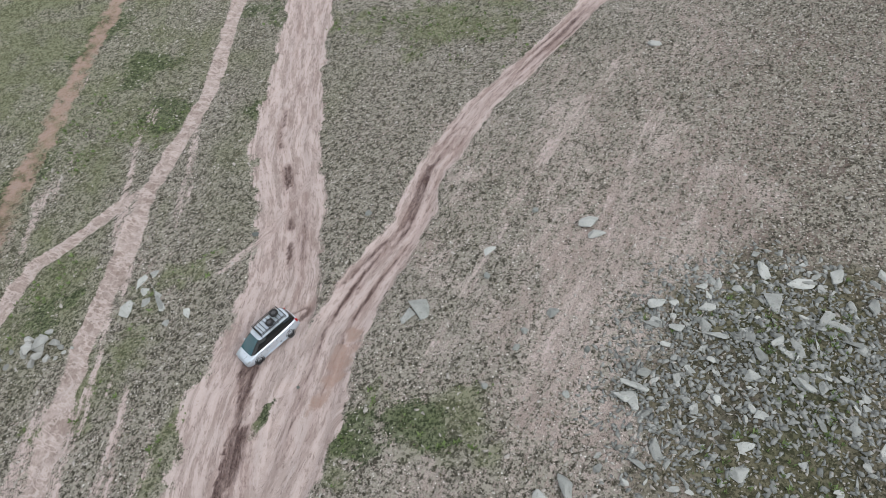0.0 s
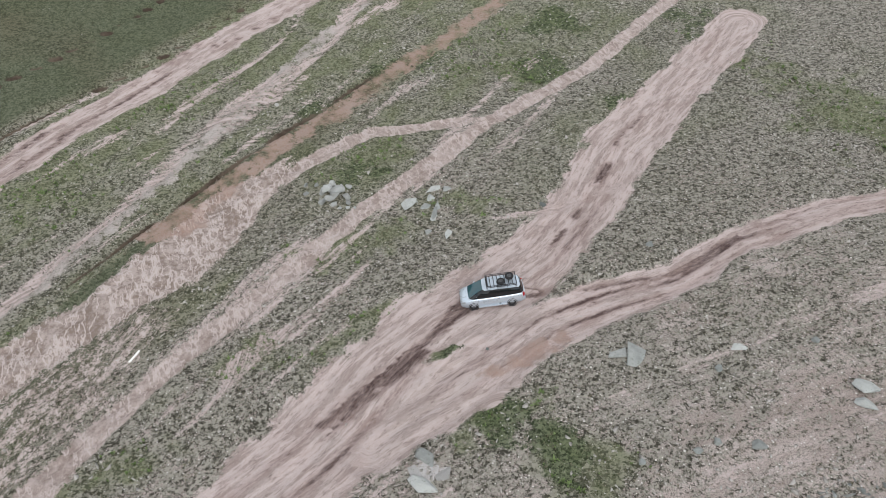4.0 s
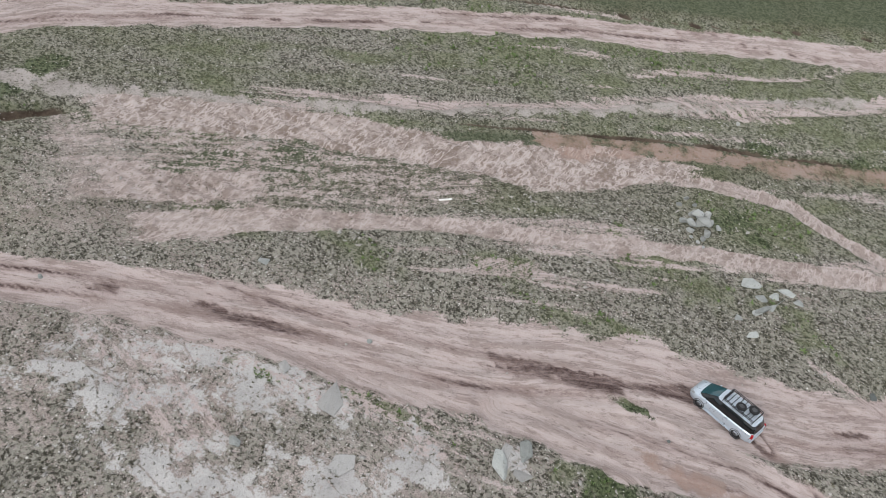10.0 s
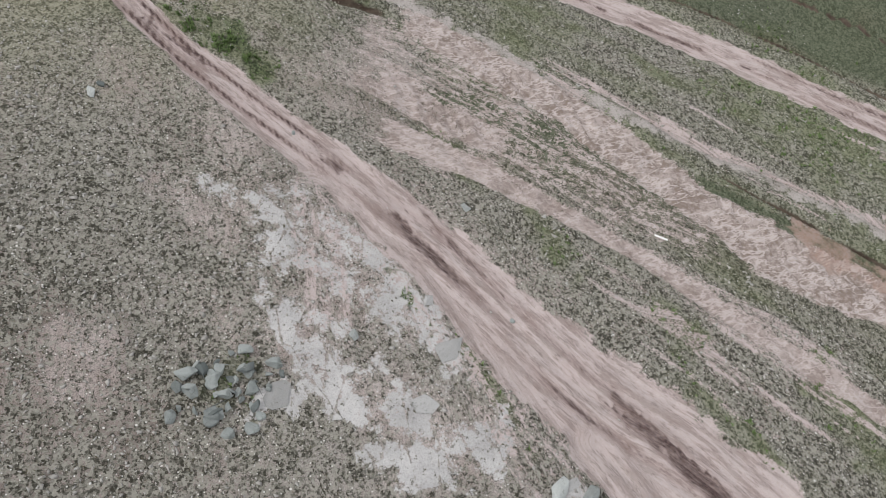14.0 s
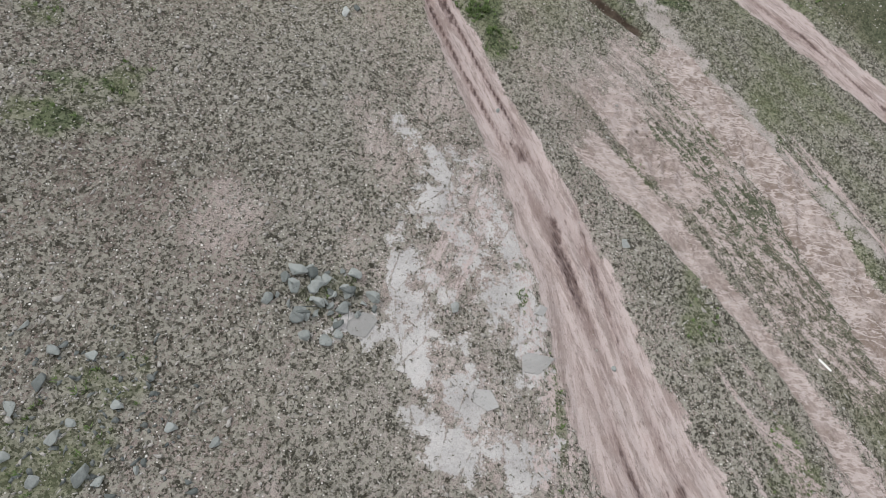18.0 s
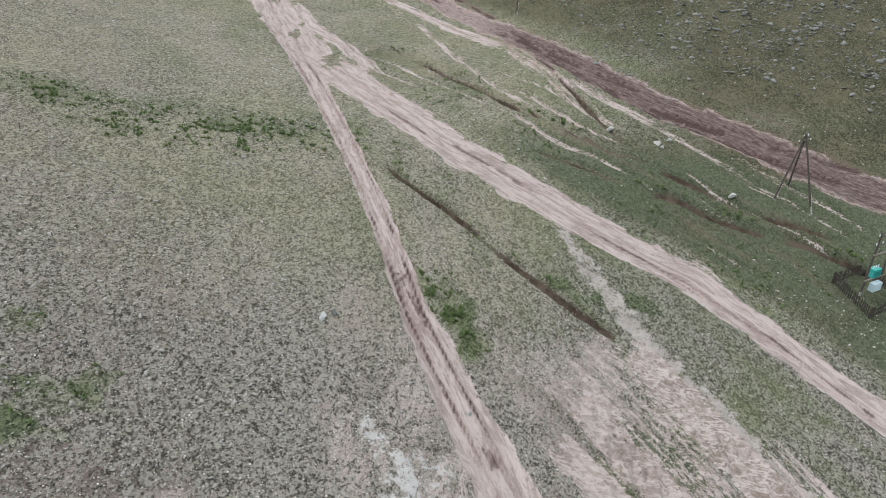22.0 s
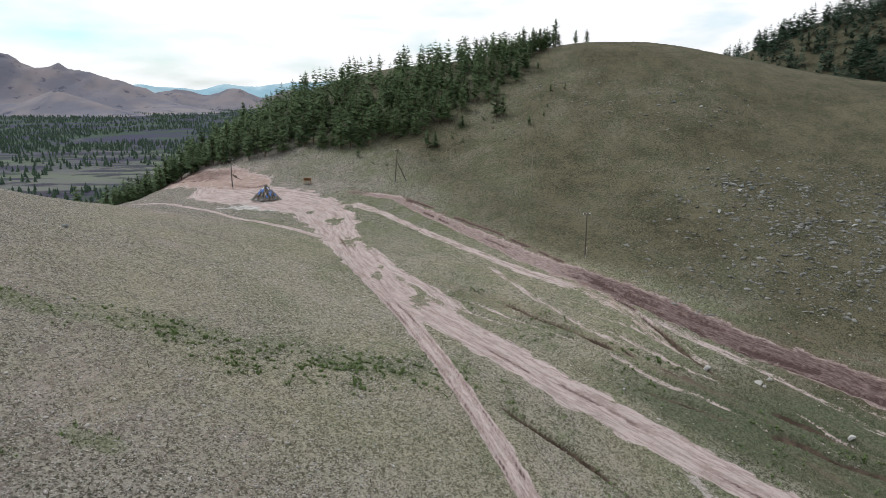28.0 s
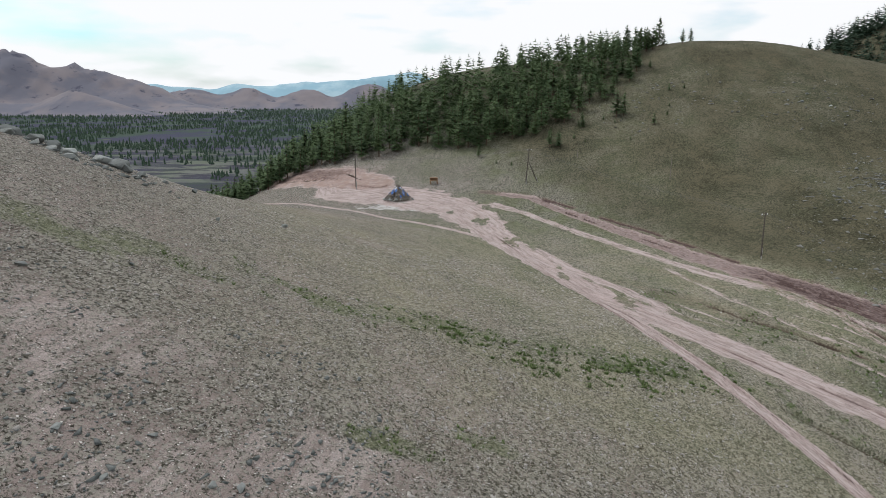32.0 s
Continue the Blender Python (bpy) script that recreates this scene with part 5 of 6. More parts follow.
x2, y2 = strewn(rng, 2500, 25, 80, 165, 205, lambda x, y: (1 - ramp(np.hypot((x - 50) / 22, (y - 180) / 14), 0.3, 1.1)) * 0.5)
x, y = np.concatenate([x, x2]), np.concatenate([y, y2])
size = 0.25 + 0.9 * rng.uniform(0, 1, len(x)) ** 5
scatter("hill_scree", "grey stones strewn below the crag", "stones", CHIPS, GREY_SCREE, list(zip(x, y, size)))

x, y = strewn(rng, 12000, -28, -6, -17, 9, lambda x, y: (1 - ramp(np.hypot((x + 17) / 11, (y + 4) / 12), 0.6, 1.05)) * (0.6 + 0.4 * wave(x, y, 3, 45)))
size = 0.22 + 0.35 * rng.uniform(0, 1, len(x)) ** 2
scatter("block_rubble", "grey broken rocks filling the block field", "stones", CHIPS, BLOCK_ROCK, list(zip(x, y, size)))
x, y = strewn(rng, 2600, -98, -62, 76, 104, lambda x, y: (1 - ramp(np.hypot((x + 84) / 13, (y - 90) / 8), 0.3, 1.1)) * (0.5 + 0.5 * wave(x, y, 4, 46)))
x2, y2 = strewn(rng, 2600, -72, -44, 28, 56, lambda x, y: 0.2 + 0.7 * wave(x, y, 5, 47))
x3, y3 = strewn(rng, 700, -30, -12, 8, 22, lambda x, y: (1 - ramp(np.hypot((x + 21) / 7, (y - 15) / 6), 0.4, 1.1)) * 0.8)
x2, y2 = np.concatenate([x2, x3]), np.concatenate([y2, y3])
size = np.concatenate([0.3 + 0.9 * rng.uniform(0, 1, len(x)) ** 3, 0.25 + 0.4 * rng.uniform(0, 1, len(x2)) ** 3])
scatter("ridge_rubble", "broken grey rocks on the stony ridge", "stones", CHIPS, ROCK, list(zip(np.concatenate([x, x2]), np.concatenate([y, y2]), size)))

# ---- grass tufts and low shrubs ----
SHRUB = needle_material("shrub_leaves", (0.05, 0.085, 0.026), (0.17, 0.225, 0.09))
DRY_GRASS = needle_material("dry_tufts", (0.05, 0.046, 0.03), (0.19, 0.17, 0.115))


def clump(seed, blades, lean, wide):
    """A tuft of leaning blades."""
    rng = random.Random(seed)
    verts, faces = [], []
    for _ in range(blades):
        a, r = rng.uniform(0, 6.283), rng.uniform(0, 0.35)
        ca, sa = math.cos(a), math.sin(a)
        h, out = rng.uniform(0.5, 1.0), rng.uniform(0.2, 1) * lean
        w = wide * rng.uniform(0.6, 1.3)
        b = len(verts)
        verts += [(ca * r - sa * w, sa * r + ca * w, -0.05), (ca * r + sa * w, sa * r - ca * w, -0.05), (ca * (r + out) + sa * w * 0.5, sa * (r + out) - ca * w * 0.5, h * 0.75), (ca * (r + out * 1.35), sa * (r + out * 1.35), h * 0.9)]
        faces += [(b, b + 1, b + 2), (b, b + 2, b + 3)]
    return np.array(verts), np.array(faces)


BUSHY = [clump(k, 9, 0.55, 0.16) for k in range(4)]
x, y = strewn(rng, 80000, -66, 60, -50, 112, lambda x, y: np.clip(blobs(x, y, GREEN_SPOTS, 62) * 0.6 - 0.15 + 0.45 * wave(x, y, 1.3, 66) + 0.35 * wave(x, y, 0.5, 69), 0, 1) * off_track(x, y) * blobs(x, y, GREEN_SPOTS, 62))
for line in BRUSH:
    xs, ys = [p[0] for p in line], [p[1] for p in line]
    x2, y2 = strewn(rng, 45000 if len(line) == 7 else 9000, min(xs) - 4, max(xs) + 4, min(ys) - 4, max(ys) + 4, lambda x, y: (1 - ramp(along(x, y, line)[0], 0.4, 1.3)) * ramp(wave(x, y, 0.6, 67) + 0.35 * wave(x, y, 3.5, 68), 0.2, 0.6) * off_track(x, y) * (0.3 if len(line) == 7 else 1.0))
    x, y = np.concatenate([x, x2]), np.concatenate([y, y2])
size = 0.14 + 0.24 * rng.uniform(0, 1, len(x)) ** 2
scatter("shrubs", "low dark green shrubs and lush grass", "shrubs", BUSHY, SHRUB, list(zip(x, y, size)))
x, y = strewn(rng, 52000, -45, 45, -45, 75, lambda x, y: 0.75 * off_track(x, y))
size = 0.09 + 0.1 * rng.uniform(0, 1, len(x)) ** 2
scatter("dry_grass", "short dry grass tufts on stony soil", "grass", [clump(20 + k, 6, 0.6, 0.14) for k in range(4)], DRY_GRASS, list(zip(x, y, size)))


# ---- the people carrier ----
def paint(name, colour, rough, metal):
    m, n, l, b = material(name, rough, metal)
    at = n.new("ShaderNodeTexCoord").outputs["Object"]
    dusty = remap(n, l, noise_of(n, l, at, 2.5, 6, 0.7), 0.45, 0.8, 0.0, 0.14)
    l.new(blend(n, l, dusty, colour, (0.42, 0.36, 0.31)), b.inputs["Base Color"])
    l.new(remap(n, l, noise_of(n, l, at, 4, 5), 0.3, 0.7, rough * 0.8, rough * 1.7), b.inputs["Roughness"])
    b.inputs["Coat Weight"].default_value = 0.4
    return m


SILVER = paint("silver_paint", (0.5, 0.56, 0.62), 0.3, 0.5)
DARK_GLASS, _, _, glass_b = material("tinted_glass", 0.06)
glass_b.inputs["Base Color"].default_value, glass_b.inputs["Specular IOR Level"].default_value = (0.006, 0.008, 0.009, 1), 0.6
SCREEN_GLASS, _, _, glass_b = material("windscreen_glass", 0.05)
glass_b.inputs["Base Color"].default_value, glass_b.inputs["Specular IOR Level"].default_value = (0.02, 0.065, 0.078, 1), 0.6
RUBBER = simple("black_rubber", (0.022, 0.022, 0.023), 0.85, vary=0.3, scale=12)
ALLOY = simple("dark_alloy", (0.11, 0.11, 0.115), 0.4, 0.8)
BLACK_STEEL = simple("black_steel", (0.03, 0.03, 0.033), 0.5, 0.3, vary=0.3)
RED_LENS = simple("red_lens", (0.32, 0.012, 0.015), 0.2)
CLEAR_LENS = simple("clear_lens", (0.3, 0.32, 0.33), 0.3)
PLASTIC = simple("black_plastic", (0.03, 0.03, 0.032), 0.6)
PLATE = simple("white_plate", (0.7, 0.7, 0.68), 0.5)

car = tagged(new("car"), "dusty silver people carrier with a black roof rack on dirt", "car")


def loft(name, rings, mat, parent, close=False, label=""):
    """A skin through rings of points."""
    n = len(rings[0])
    verts = [p for ring in rings for p in ring]
    faces = []
    for i in range(len(rings) - 1):
        for k in range(n - 1):
            faces.append((i * n + k, i * n + k + 1, (i + 1) * n + k + 1, (i + 1) * n + k))
    if close:
        faces += [tuple(range(n))[::-1], tuple((len(rings) - 1) * n + k for k in range(n))]
    return sheet(name, verts, faces, mat, parent, label, smooth=True)


# stations along the body: x, half width, underside, top of the flank, top at the middle
STATIONS = ((2.4, 0.52, 0.34, 0.58, 0.62), (2.34, 0.68, 0.27, 0.7, 0.74), (2.2, 0.79, 0.23, 0.8, 0.85), (1.95, 0.86, 0.21, 0.9, 0.97), (1.65, 0.89, 0.21, 0.98, 1.06), (1.3, 0.9, 0.21, 1.02, 1.05), (0.4, 0.9, 0.21, 1.04, 1.05), (-0.6, 0.9, 0.21, 1.06, 1.07), (-1.6, 0.9, 0.22, 1.1, 1.1), (-2.1, 0.88, 0.26, 1.12, 1.12), (-2.3, 0.82, 0.32, 1.1, 1.1), (-2.38, 0.7, 0.4, 1.02, 1.02))
rings = []
for x, w, low, flank, mid in STATIONS:
    half = [(0.86, low), (0.95, low + 0.07), (0.995, low + 0.28), (1.0, 0.5 * (low + flank) + 0.08), (0.985, flank - 0.13), (0.93, flank - 0.02), (0.8, flank + 0.35 * (mid - flank)), (0.4, mid), (0.0, mid + 0.01)]
    rings.append([(x, -w * a, z) for a, z in half] + [(x, w * a, z) for a, z in half[-2::-1]])
loft("body", rings, SILVER, car, True)
# cabin: pillars and panes between the belt and the roof
BELT = ((1.74, 0.66, 1.05), (1.5, 0.82, 1.03), (0.6, 0.845, 1.05), (-0.4, 0.845, 1.07), (-1.4, 0.84, 1.1), (-2.1, 0.8, 1.13), (-2.3, 0.6, 1.12))
CROWN = ((0.66, 0.5, 1.67), (0.54, 0.64, 1.64), (0.1, 0.69, 1.68), (-0.6, 0.7, 1.7), (-1.4, 0.69, 1.68), (-2.0, 0.64, 1.62), (-2.12, 0.42, 1.6))


def between(k, s, f):
    a, b = Vector((BELT[k][0], s * BELT[k][1], BELT[k][2])), Vector((CROWN[k][0], s * CROWN[k][1], CROWN[k][2]))
    bulge = Vector((0, s * 0.05 * math.sin(f * math.pi), 0.02 * math.sin(f * math.pi)))
    return tuple(a.lerp(b, f) + bulge)


steps = [i / 4 for i in range(5)]
for s in (-1, 1):
    for k0, k1 in ((1, 2), (2, 3), (3, 4), (4, 5)):
        loft("side_window", [[between(k, s, f) for f in steps] for k in (k0, k1)], DARK_GLASS, car, label="dark tinted side window")
    loft("rear_quarter", [[between(k, s, f) for f in steps] for k in (5, 6)], DARK_GLASS, car)
    loft("front_quarter", [[between(k, s, f) for f in steps] for k in (0, 1)], DARK_GLASS, car)
loft("windscreen", [[(BELT[0][0] + 0.05 * math.cos(t * 1.5) + (CROWN[0][0] - BELT[0][0]) * f, t * (BELT[0][1] + (CROWN[0][1] - BELT[0][1]) * f + 0.02), BELT[0][2] + (CROWN[0][2] - BELT[0][2]) * f + 0.04 * math.sin(f * math.pi)) for f in steps] for t in (-1, -0.5, 0, 0.5, 1)], SCREEN_GLASS, car, label="greenish windscreen")
loft("rear_window", [[(BELT[6][0] + (CROWN[6][0] - BELT[6][0]) * f - 0.04 * math.cos(t * 1.4), t * (BELT[6][1] + (CROWN[6][1] - BELT[6][1]) * f + 0.02), BELT[6][2] + (CROWN[6][2] - BELT[6][2]) * f) for f in steps] for t in (-1, -0.5, 0, 0.5, 1)], DARK_GLASS, car, label="dark tinted rear window")
loft("roof", [[(x + 0.03, t * (w + 0.015), z + 0.05 * (1 - t * t)) for t in (-1, -0.8, -0.4, 0, 0.4, 0.8, 1)] for x, w, z in CROWN], SILVER, car)
for s in (-1, 1):
    bm = bmesh.new()
    box(bm, 0.4, 0.24, 0.13, pose(2.16, s * 0.66, 0.74, 0, 14, -s * 24), 0.04)
    part("headlight", bm, CLEAR_LENS, car, "clear headlight")
    bm = bmesh.new()
    box(bm, 0.16, 0.26, 0.3, pose(-2.25, s * 0.71, 0.95, 0, 0, s * 30), 0.04)
    part("tail_light", bm, RED_LENS, car, "red tail light")
    bm = bmesh.new()
    box(bm, 0.1, 0.17, 0.12, pose(1.22, s * 0.97, 1.08, 0, 0, s * 8), 0.035)
    part("mirror", bm, SILVER, car)
    bm = bmesh.new()
    box(bm, 2.2, 0.05, 0.13, pose(0, s * 0.885, 0.26), 0.02)
    part("side_skirt", bm, SILVER, car)
    for k, x in enumerate((0.95, -0.15)):
        bm = bmesh.new()
        box(bm, 0.2, 0.03, 0.035, pose(x - 0.3, s * 0.905, 0.92), 0.01)
        part("door_handle", bm, SILVER, car)
bm = bmesh.new()
box(bm, 0.1, 0.9, 0.1, pose(2.36, 0, 0.4), 0.03)
part("grille", bm, PLASTIC, car, "black lower grille")
bm = bmesh.new()
box(bm, 0.2, 1.5, 0.26, pose(-2.33, 0, 0.5), 0.06)
part("rear_bumper", bm, SILVER, car)
bm = bmesh.new()
box(bm, 0.02, 0.46, 0.12, pose(-2.44, 0, 0.72), 0.005)
part("number_plate", bm, PLATE, car, "plain white number plate")
bm = bmesh.new()
box(bm, 0.03, 0.9, 0.08, pose(-2.4, 0, 0.88), 0.01)
part("tailgate_trim", bm, SILVER, car)


def ring(bm, r, tube, sides, m, rows=8):
    verts = []
    for i in range(sides):
        a = 6.28318 * i / sides
        verts.append([bm.verts.new(m @ Vector(((r + tube * 0.8 * math.cos(b)) * math.cos(a), (r + tube * 0.8 * math.cos(b)) * math.sin(a), tube * math.sin(b)))) for b in (6.28318 * j / rows for j in range(rows))])
    for i in range(sides):
        for j in range(rows):
            bm.faces.new((verts[i][j], verts[(i + 1) % sides][j], verts[(i + 1) % sides][(j + 1) % rows], verts[i][(j + 1) % rows]))


def wheel(parent, m):
    bm = bmesh.new()
    ring(bm, 0.245, 0.11, 24, Matrix.Identity(4))
    tyre = part("tyre", bm, RUBBER, parent, "black tyre", True)
    tyre.matrix_basis = m
    bm = bmesh.new()
    bmesh.ops.create_cone(bm, cap_ends=True, segments=20, radius1=0.2, radius2=0.2, depth=0.1)
    for k in range(5):
        box(bm, 0.17, 0.045, 0.03, pose(0, 0, 0, 0, 0, 72 * k) @ pose(0.1, 0, 0.06), 0.008)
        box(bm, 0.17, 0.045, 0.03, pose(0, 0, 0, 0, 0, 72 * k) @ pose(0.1, 0, -0.06), 0.008)
    rim = part("rim", bm, ALLOY, parent, "dark alloy rim")
    rim.matrix_basis = m
    return tyre


for x in (1.45, -1.4):
    for s in (-1, 1):
        hub = new("wheel")
        hub.parent = car
        hub.matrix_basis = pose(x, s * 0.8, 0.33, 90, 0, 0)
        wheel(hub, Matrix.Identity(4))
        bm = bmesh.new()
        ring(bm, 0.37, 0.03, 20, pose(x, s * 0.885, 0.34, 90, 0, 0), 6)
        part("wheel_arch", bm, PLASTIC, car)
# roof rack: rails, hoops and the lamp bar
for s in (-1, 1):
    for z in (1.86, 1.98):
        bm = bmesh.new()
        rod(bm, (0.35, s * 0.62, z), (-1.85, s * 0.62, z), 0.024)
        part("rack_rail", bm, BLACK_STEEL, car)
    for x in (0.35, -0.4, -1.15, -1.85):
        bm = bmesh.new()
        rod(bm, (x, s * 0.62, 1.68), (x, s * 0.62, 1.99), 0.022)
        part("rack_post", bm, BLACK_STEEL, car)
for x in np.linspace(0.35, -1.85, 9):
    bm = bmesh.new()
    rod(bm, (x, -0.62, 1.84), (x, 0.62, 1.84), 0.026)
    part("rack_crossbar", bm, BLACK_STEEL, car)
for z, x in ((1.98, 0.35), (1.98, -1.85)):
    bm = bmesh.new()
    rod(bm, (x, -0.62, z), (x, 0.62, z), 0.017)
    part("rack_end_bar", bm, BLACK_STEEL, car)
bm = bmesh.new()
box(bm, 0.1, 1.1, 0.03, pose(0.3, 0, 1.9), 0.01)
part("rack_board", bm, BLACK_STEEL, car)
for y in (-0.42, -0.14, 0.14, 0.42):
    lamp = bmesh.new()
    rod(lamp, (0.28, y, 1.97), (0.4, y, 1.97), 0.07, 0.09, 14)
    lamp = part("spot_lamp", lamp, BLACK_STEEL, car, "round spot lamp on the rack")
    bm = bmesh.new()
    rod(bm, (0.4, y, 1.97), (0.41, y, 1.97), 0.075, 0.07, 14)
    part("lens", bm, CLEAR_LENS, lamp)
CAR_X, CAR_Y = 15.1, -1.3
slope_x, slope_y = (height_at(CAR_X + 1, CAR_Y) - height_at(CAR_X - 1, CAR_Y)) / 2, (height_at(CAR_X, CAR_Y + 2) - height_at(CAR_X, CAR_Y - 2)) / 4
up = Vector((-slope_x, -slope_y, 1)).normalized()
ahead = Vector((math.cos(radians(63)), math.sin(radians(63)), 0))
ahead = (ahead - up * ahead.dot(up)).normalized()
side = up.cross(ahead)
CAR = Matrix.Translation((CAR_X, CAR_Y, height_at(CAR_X, CAR_Y) + 0.0)) @ Matrix((ahead, side, up)).transposed().to_4x4()
car.matrix_basis = CAR
for k, (x, y, tilt) in enumerate(((-0.72, 0.22, 4), (-1.4, -0.24, -3))):
    spare = tagged(new("spare_wheel"), "black spare wheel lying flat on the roof rack", "wheel", "spare wheels on the roof rack")
    wheel(spare, Matrix.Identity(4))
    spare.matrix_basis = CAR @ pose(x, y, 1.97, tilt, 3, 30 * k)

# ---- stick cairn on the saddle ----
GREY_WOOD = simple("weathered_wood", (0.2, 0.175, 0.15), 0.9, vary=0.35, scale=5)
BROWN_WOOD = simple("brown_boards", (0.24, 0.14, 0.075), 0.85, vary=0.25, scale=5)
PALE_WOOD = simple("pale_plank", (0.7, 0.69, 0.66), 0.8, vary=0.08)
BLUE_CLOTH = simple("blue_scarf_cloth", (0.08, 0.17, 0.42), 0.8, vary=0.25)
WHITE_CLOTH = simple("white_scarf_cloth", (0.6, 0.62, 0.66), 0.8, vary=0.1)
cairn = tagged(new("stick_cairn"), "cone of grey sticks hung with blue scarves on the bare saddle", "cairn")
cx, cy = -50.9, 165.7
cairn.matrix_basis = pose(cx, cy, height_at(cx, cy) - 0.1)
cairn.scale = (1.25, 1.25, 0.88)
rng = random.Random(31)
stone = part("stone", rock_shape(90, 12, 0.7, 1.2), ROCK, cairn)
for k in range(60):
    a, r = rng.uniform(0, 6.28), rng.uniform(0.3, 2.7)
    size = rng.uniform(0.4, 0.8)
    if k:
        stone = stone.copy()
        scene.collection.objects.link(stone)
    stone.matrix_basis = pose(r * math.cos(a), r * math.sin(a), 0.9 * (1 - r / 3.2), 40 * k, 25 * k, 0) @ Matrix.Diagonal((size, size, size, 1))
bm = bmesh.new()
rod(bm, (0, 0, 0), (0, 0, 1), 0.045, 0.03, 6)
stick = part("stick", bm, GREY_WOOD, cairn)
for k in range(110):
    a, r = rng.uniform(0, 6.28), 2.9 * rng.uniform(0.55, 1.0)
    foot, top = Vector((r * math.cos(a), r * math.sin(a), 0)), Vector((rng.uniform(-0.35, 0.35), rng.uniform(-0.35, 0.35), rng.uniform(2.6, 4.0)))
    m = Matrix.Translation(foot) @ (top - foot).to_track_quat("Z", "Y").to_matrix().to_4x4() @ Matrix.Diagonal((1.2, 1.2, (top - foot).length, 1))
    if k:
        stick = stick.copy()
        scene.collection.objects.link(stick)
    stick.matrix_basis = m
for k in range(26):
    a, f = rng.uniform(0, 6.28), rng.uniform(0.3, 0.85)
    r = 2.7 * (1 - f) + 0.15
    bm = bmesh.new()
    box(bm, 0.28, 0.02, rng.uniform(0.4, 0.9), pose(r * math.cos(a), r * math.sin(a), 3.6 * f, 30 * math.sin(a), -30 * math.cos(a), math.degrees(a) + 90), 0.008)
    part("scarf", bm, BLUE_CLOTH if k % 3 else WHITE_CLOTH, cairn, "blue ceremonial scarf" if k % 3 else "white scarf")

# ---- wooden stand by the cairn ----
stand = tagged(new("wooden_stand"), "small brown wooden stall beside the saddle track", "stall")
sx, sy = -42.9, 174.3
stand.matrix_basis = pose(sx, sy, height_at(sx, sy) - 0.05, 0, 0, 12)
for x in (-0.8, 0.8):
    for y in (-0.4, 0.4):
        bm = bmesh.new()
        box(bm, 0.12, 0.12, 1.5, pose(x, y, 0.75), 0.015)
        part("leg", bm, BROWN_WOOD, stand)
for z in (0.85, 1.5):
    bm = bmesh.new()
    box(bm, 1.9, 1.0, 0.08, pose(0, 0, z), 0.015)
    part("shelf", bm, BROWN_WOOD, stand)
bm = bmesh.new()
box(bm, 1.7, 0.06, 0.55, pose(0, 0.42, 1.15), 0.01)
part("back_panel", bm, BROWN_WOOD, stand)

# ---- plank on the grass ----
plank = bmesh.new()
box(plank, 1.1, 0.16, 0.05, None, 0.01)
plank = tagged(part("plank", plank, PALE_WOOD), "short white plank lying on the grass", "plank")
plank.matrix_basis = pose(25, 23.4, height_at(25, 23.4) + 0.07, 3, 4, 118)

# ---- power line ----
POLE_WOOD = simple("dark_pole_wood", (0.085, 0.072, 0.062), 0.9, vary=0.3, scale=4)
CONCRETE = simple("pole_concrete", (0.36, 0.35, 0.33), 0.9, vary=0.15)
INSULATOR = simple("white_porcelain", (0.65, 0.68, 0.7), 0.25)
WIRE = simple("aluminium_wire", (0.1, 0.1, 0.1), 0.6, 0.3)


def leg_of(pole, foot, top, prop=2.0):
    """A wooden leg bound to a concrete foot."""
    foot, top = Vector(foot), Vector(top)
    way = (top - foot).normalized()
    bm = bmesh.new()
    rod(bm, foot + way * 0.6, top, 0.13, 0.09, 10)
    part("post", bm, POLE_WOOD, pole)
    bm = bmesh.new()
    rod(bm, foot - way * 0.4 + Vector((0.12, 0.08, 0)), foot + way * prop + Vector((0.12, 0.08, 0)), 0.11, 0.11, 8)
    part("foot", bm, CONCRETE, pole, "pale concrete foot")


def arm_of(pole, at, wide, turn, pins=3):
    bm = bmesh.new()
    box(bm, wide, 0.1, 0.1, Matrix.Translation(at) @ pose(0, 0, 0, 0, 0, turn), 0.01)
    arm = part("crossarm", bm, POLE_WOOD, pole)
    c, s = math.cos(radians(turn)), math.sin(radians(turn))
    for k in range(pins):
        d = wide * (k / (pins - 1) - 0.5) * 0.9
        bm = bmesh.new()
        rod(bm, (at[0] + c * d, at[1] + s * d, at[2] + 0.05), (at[0] + c * d, at[1] + s * d, at[2] + 0.3), 0.06, 0.04, 8)
        part("insulator", bm, INSULATOR, arm, "white insulator")


def base_of(pole, x, y, turn=0):
    pole.matrix_basis = pose(x, y, height_at(x, y), 0, 0, turn)
    return pole


tripod = base_of(tagged(new("power_pole"), "three-legged wooden power pole with concrete feet on grass", "power pole", "power line"), 42.8, 78.5)
for foot in ((-2.2, -0.6, -0.1), (1.6, -2.6, -0.2), (0.9, 2.6, 0.2)):
    leg_of(tripod, foot, (0, 0, 8.4))
arm_of(tripod, (0, 0, 7.6), 1.9, 20)
arm_of(tripod, (0, 0, 8.2), 0.7, 20, 2)
single = base_of(tagged(new("power_pole"), "tall wooden power pole at the foot of the hill", "power pole", "power line"), 13.7, 123)
leg_of(single, (0, 0, 0), (0.05, 0, 8.2))
arm_of(single, (0, 0, 7.7), 1.6, 30)
braced = base_of(tagged(new("power_pole"), "wooden power pole with a leaning brace below the wood", "power pole", "power line"), -21.6, 168.6)
leg_of(braced, (0, 0, 0), (0.7, 0.2, 8.2))
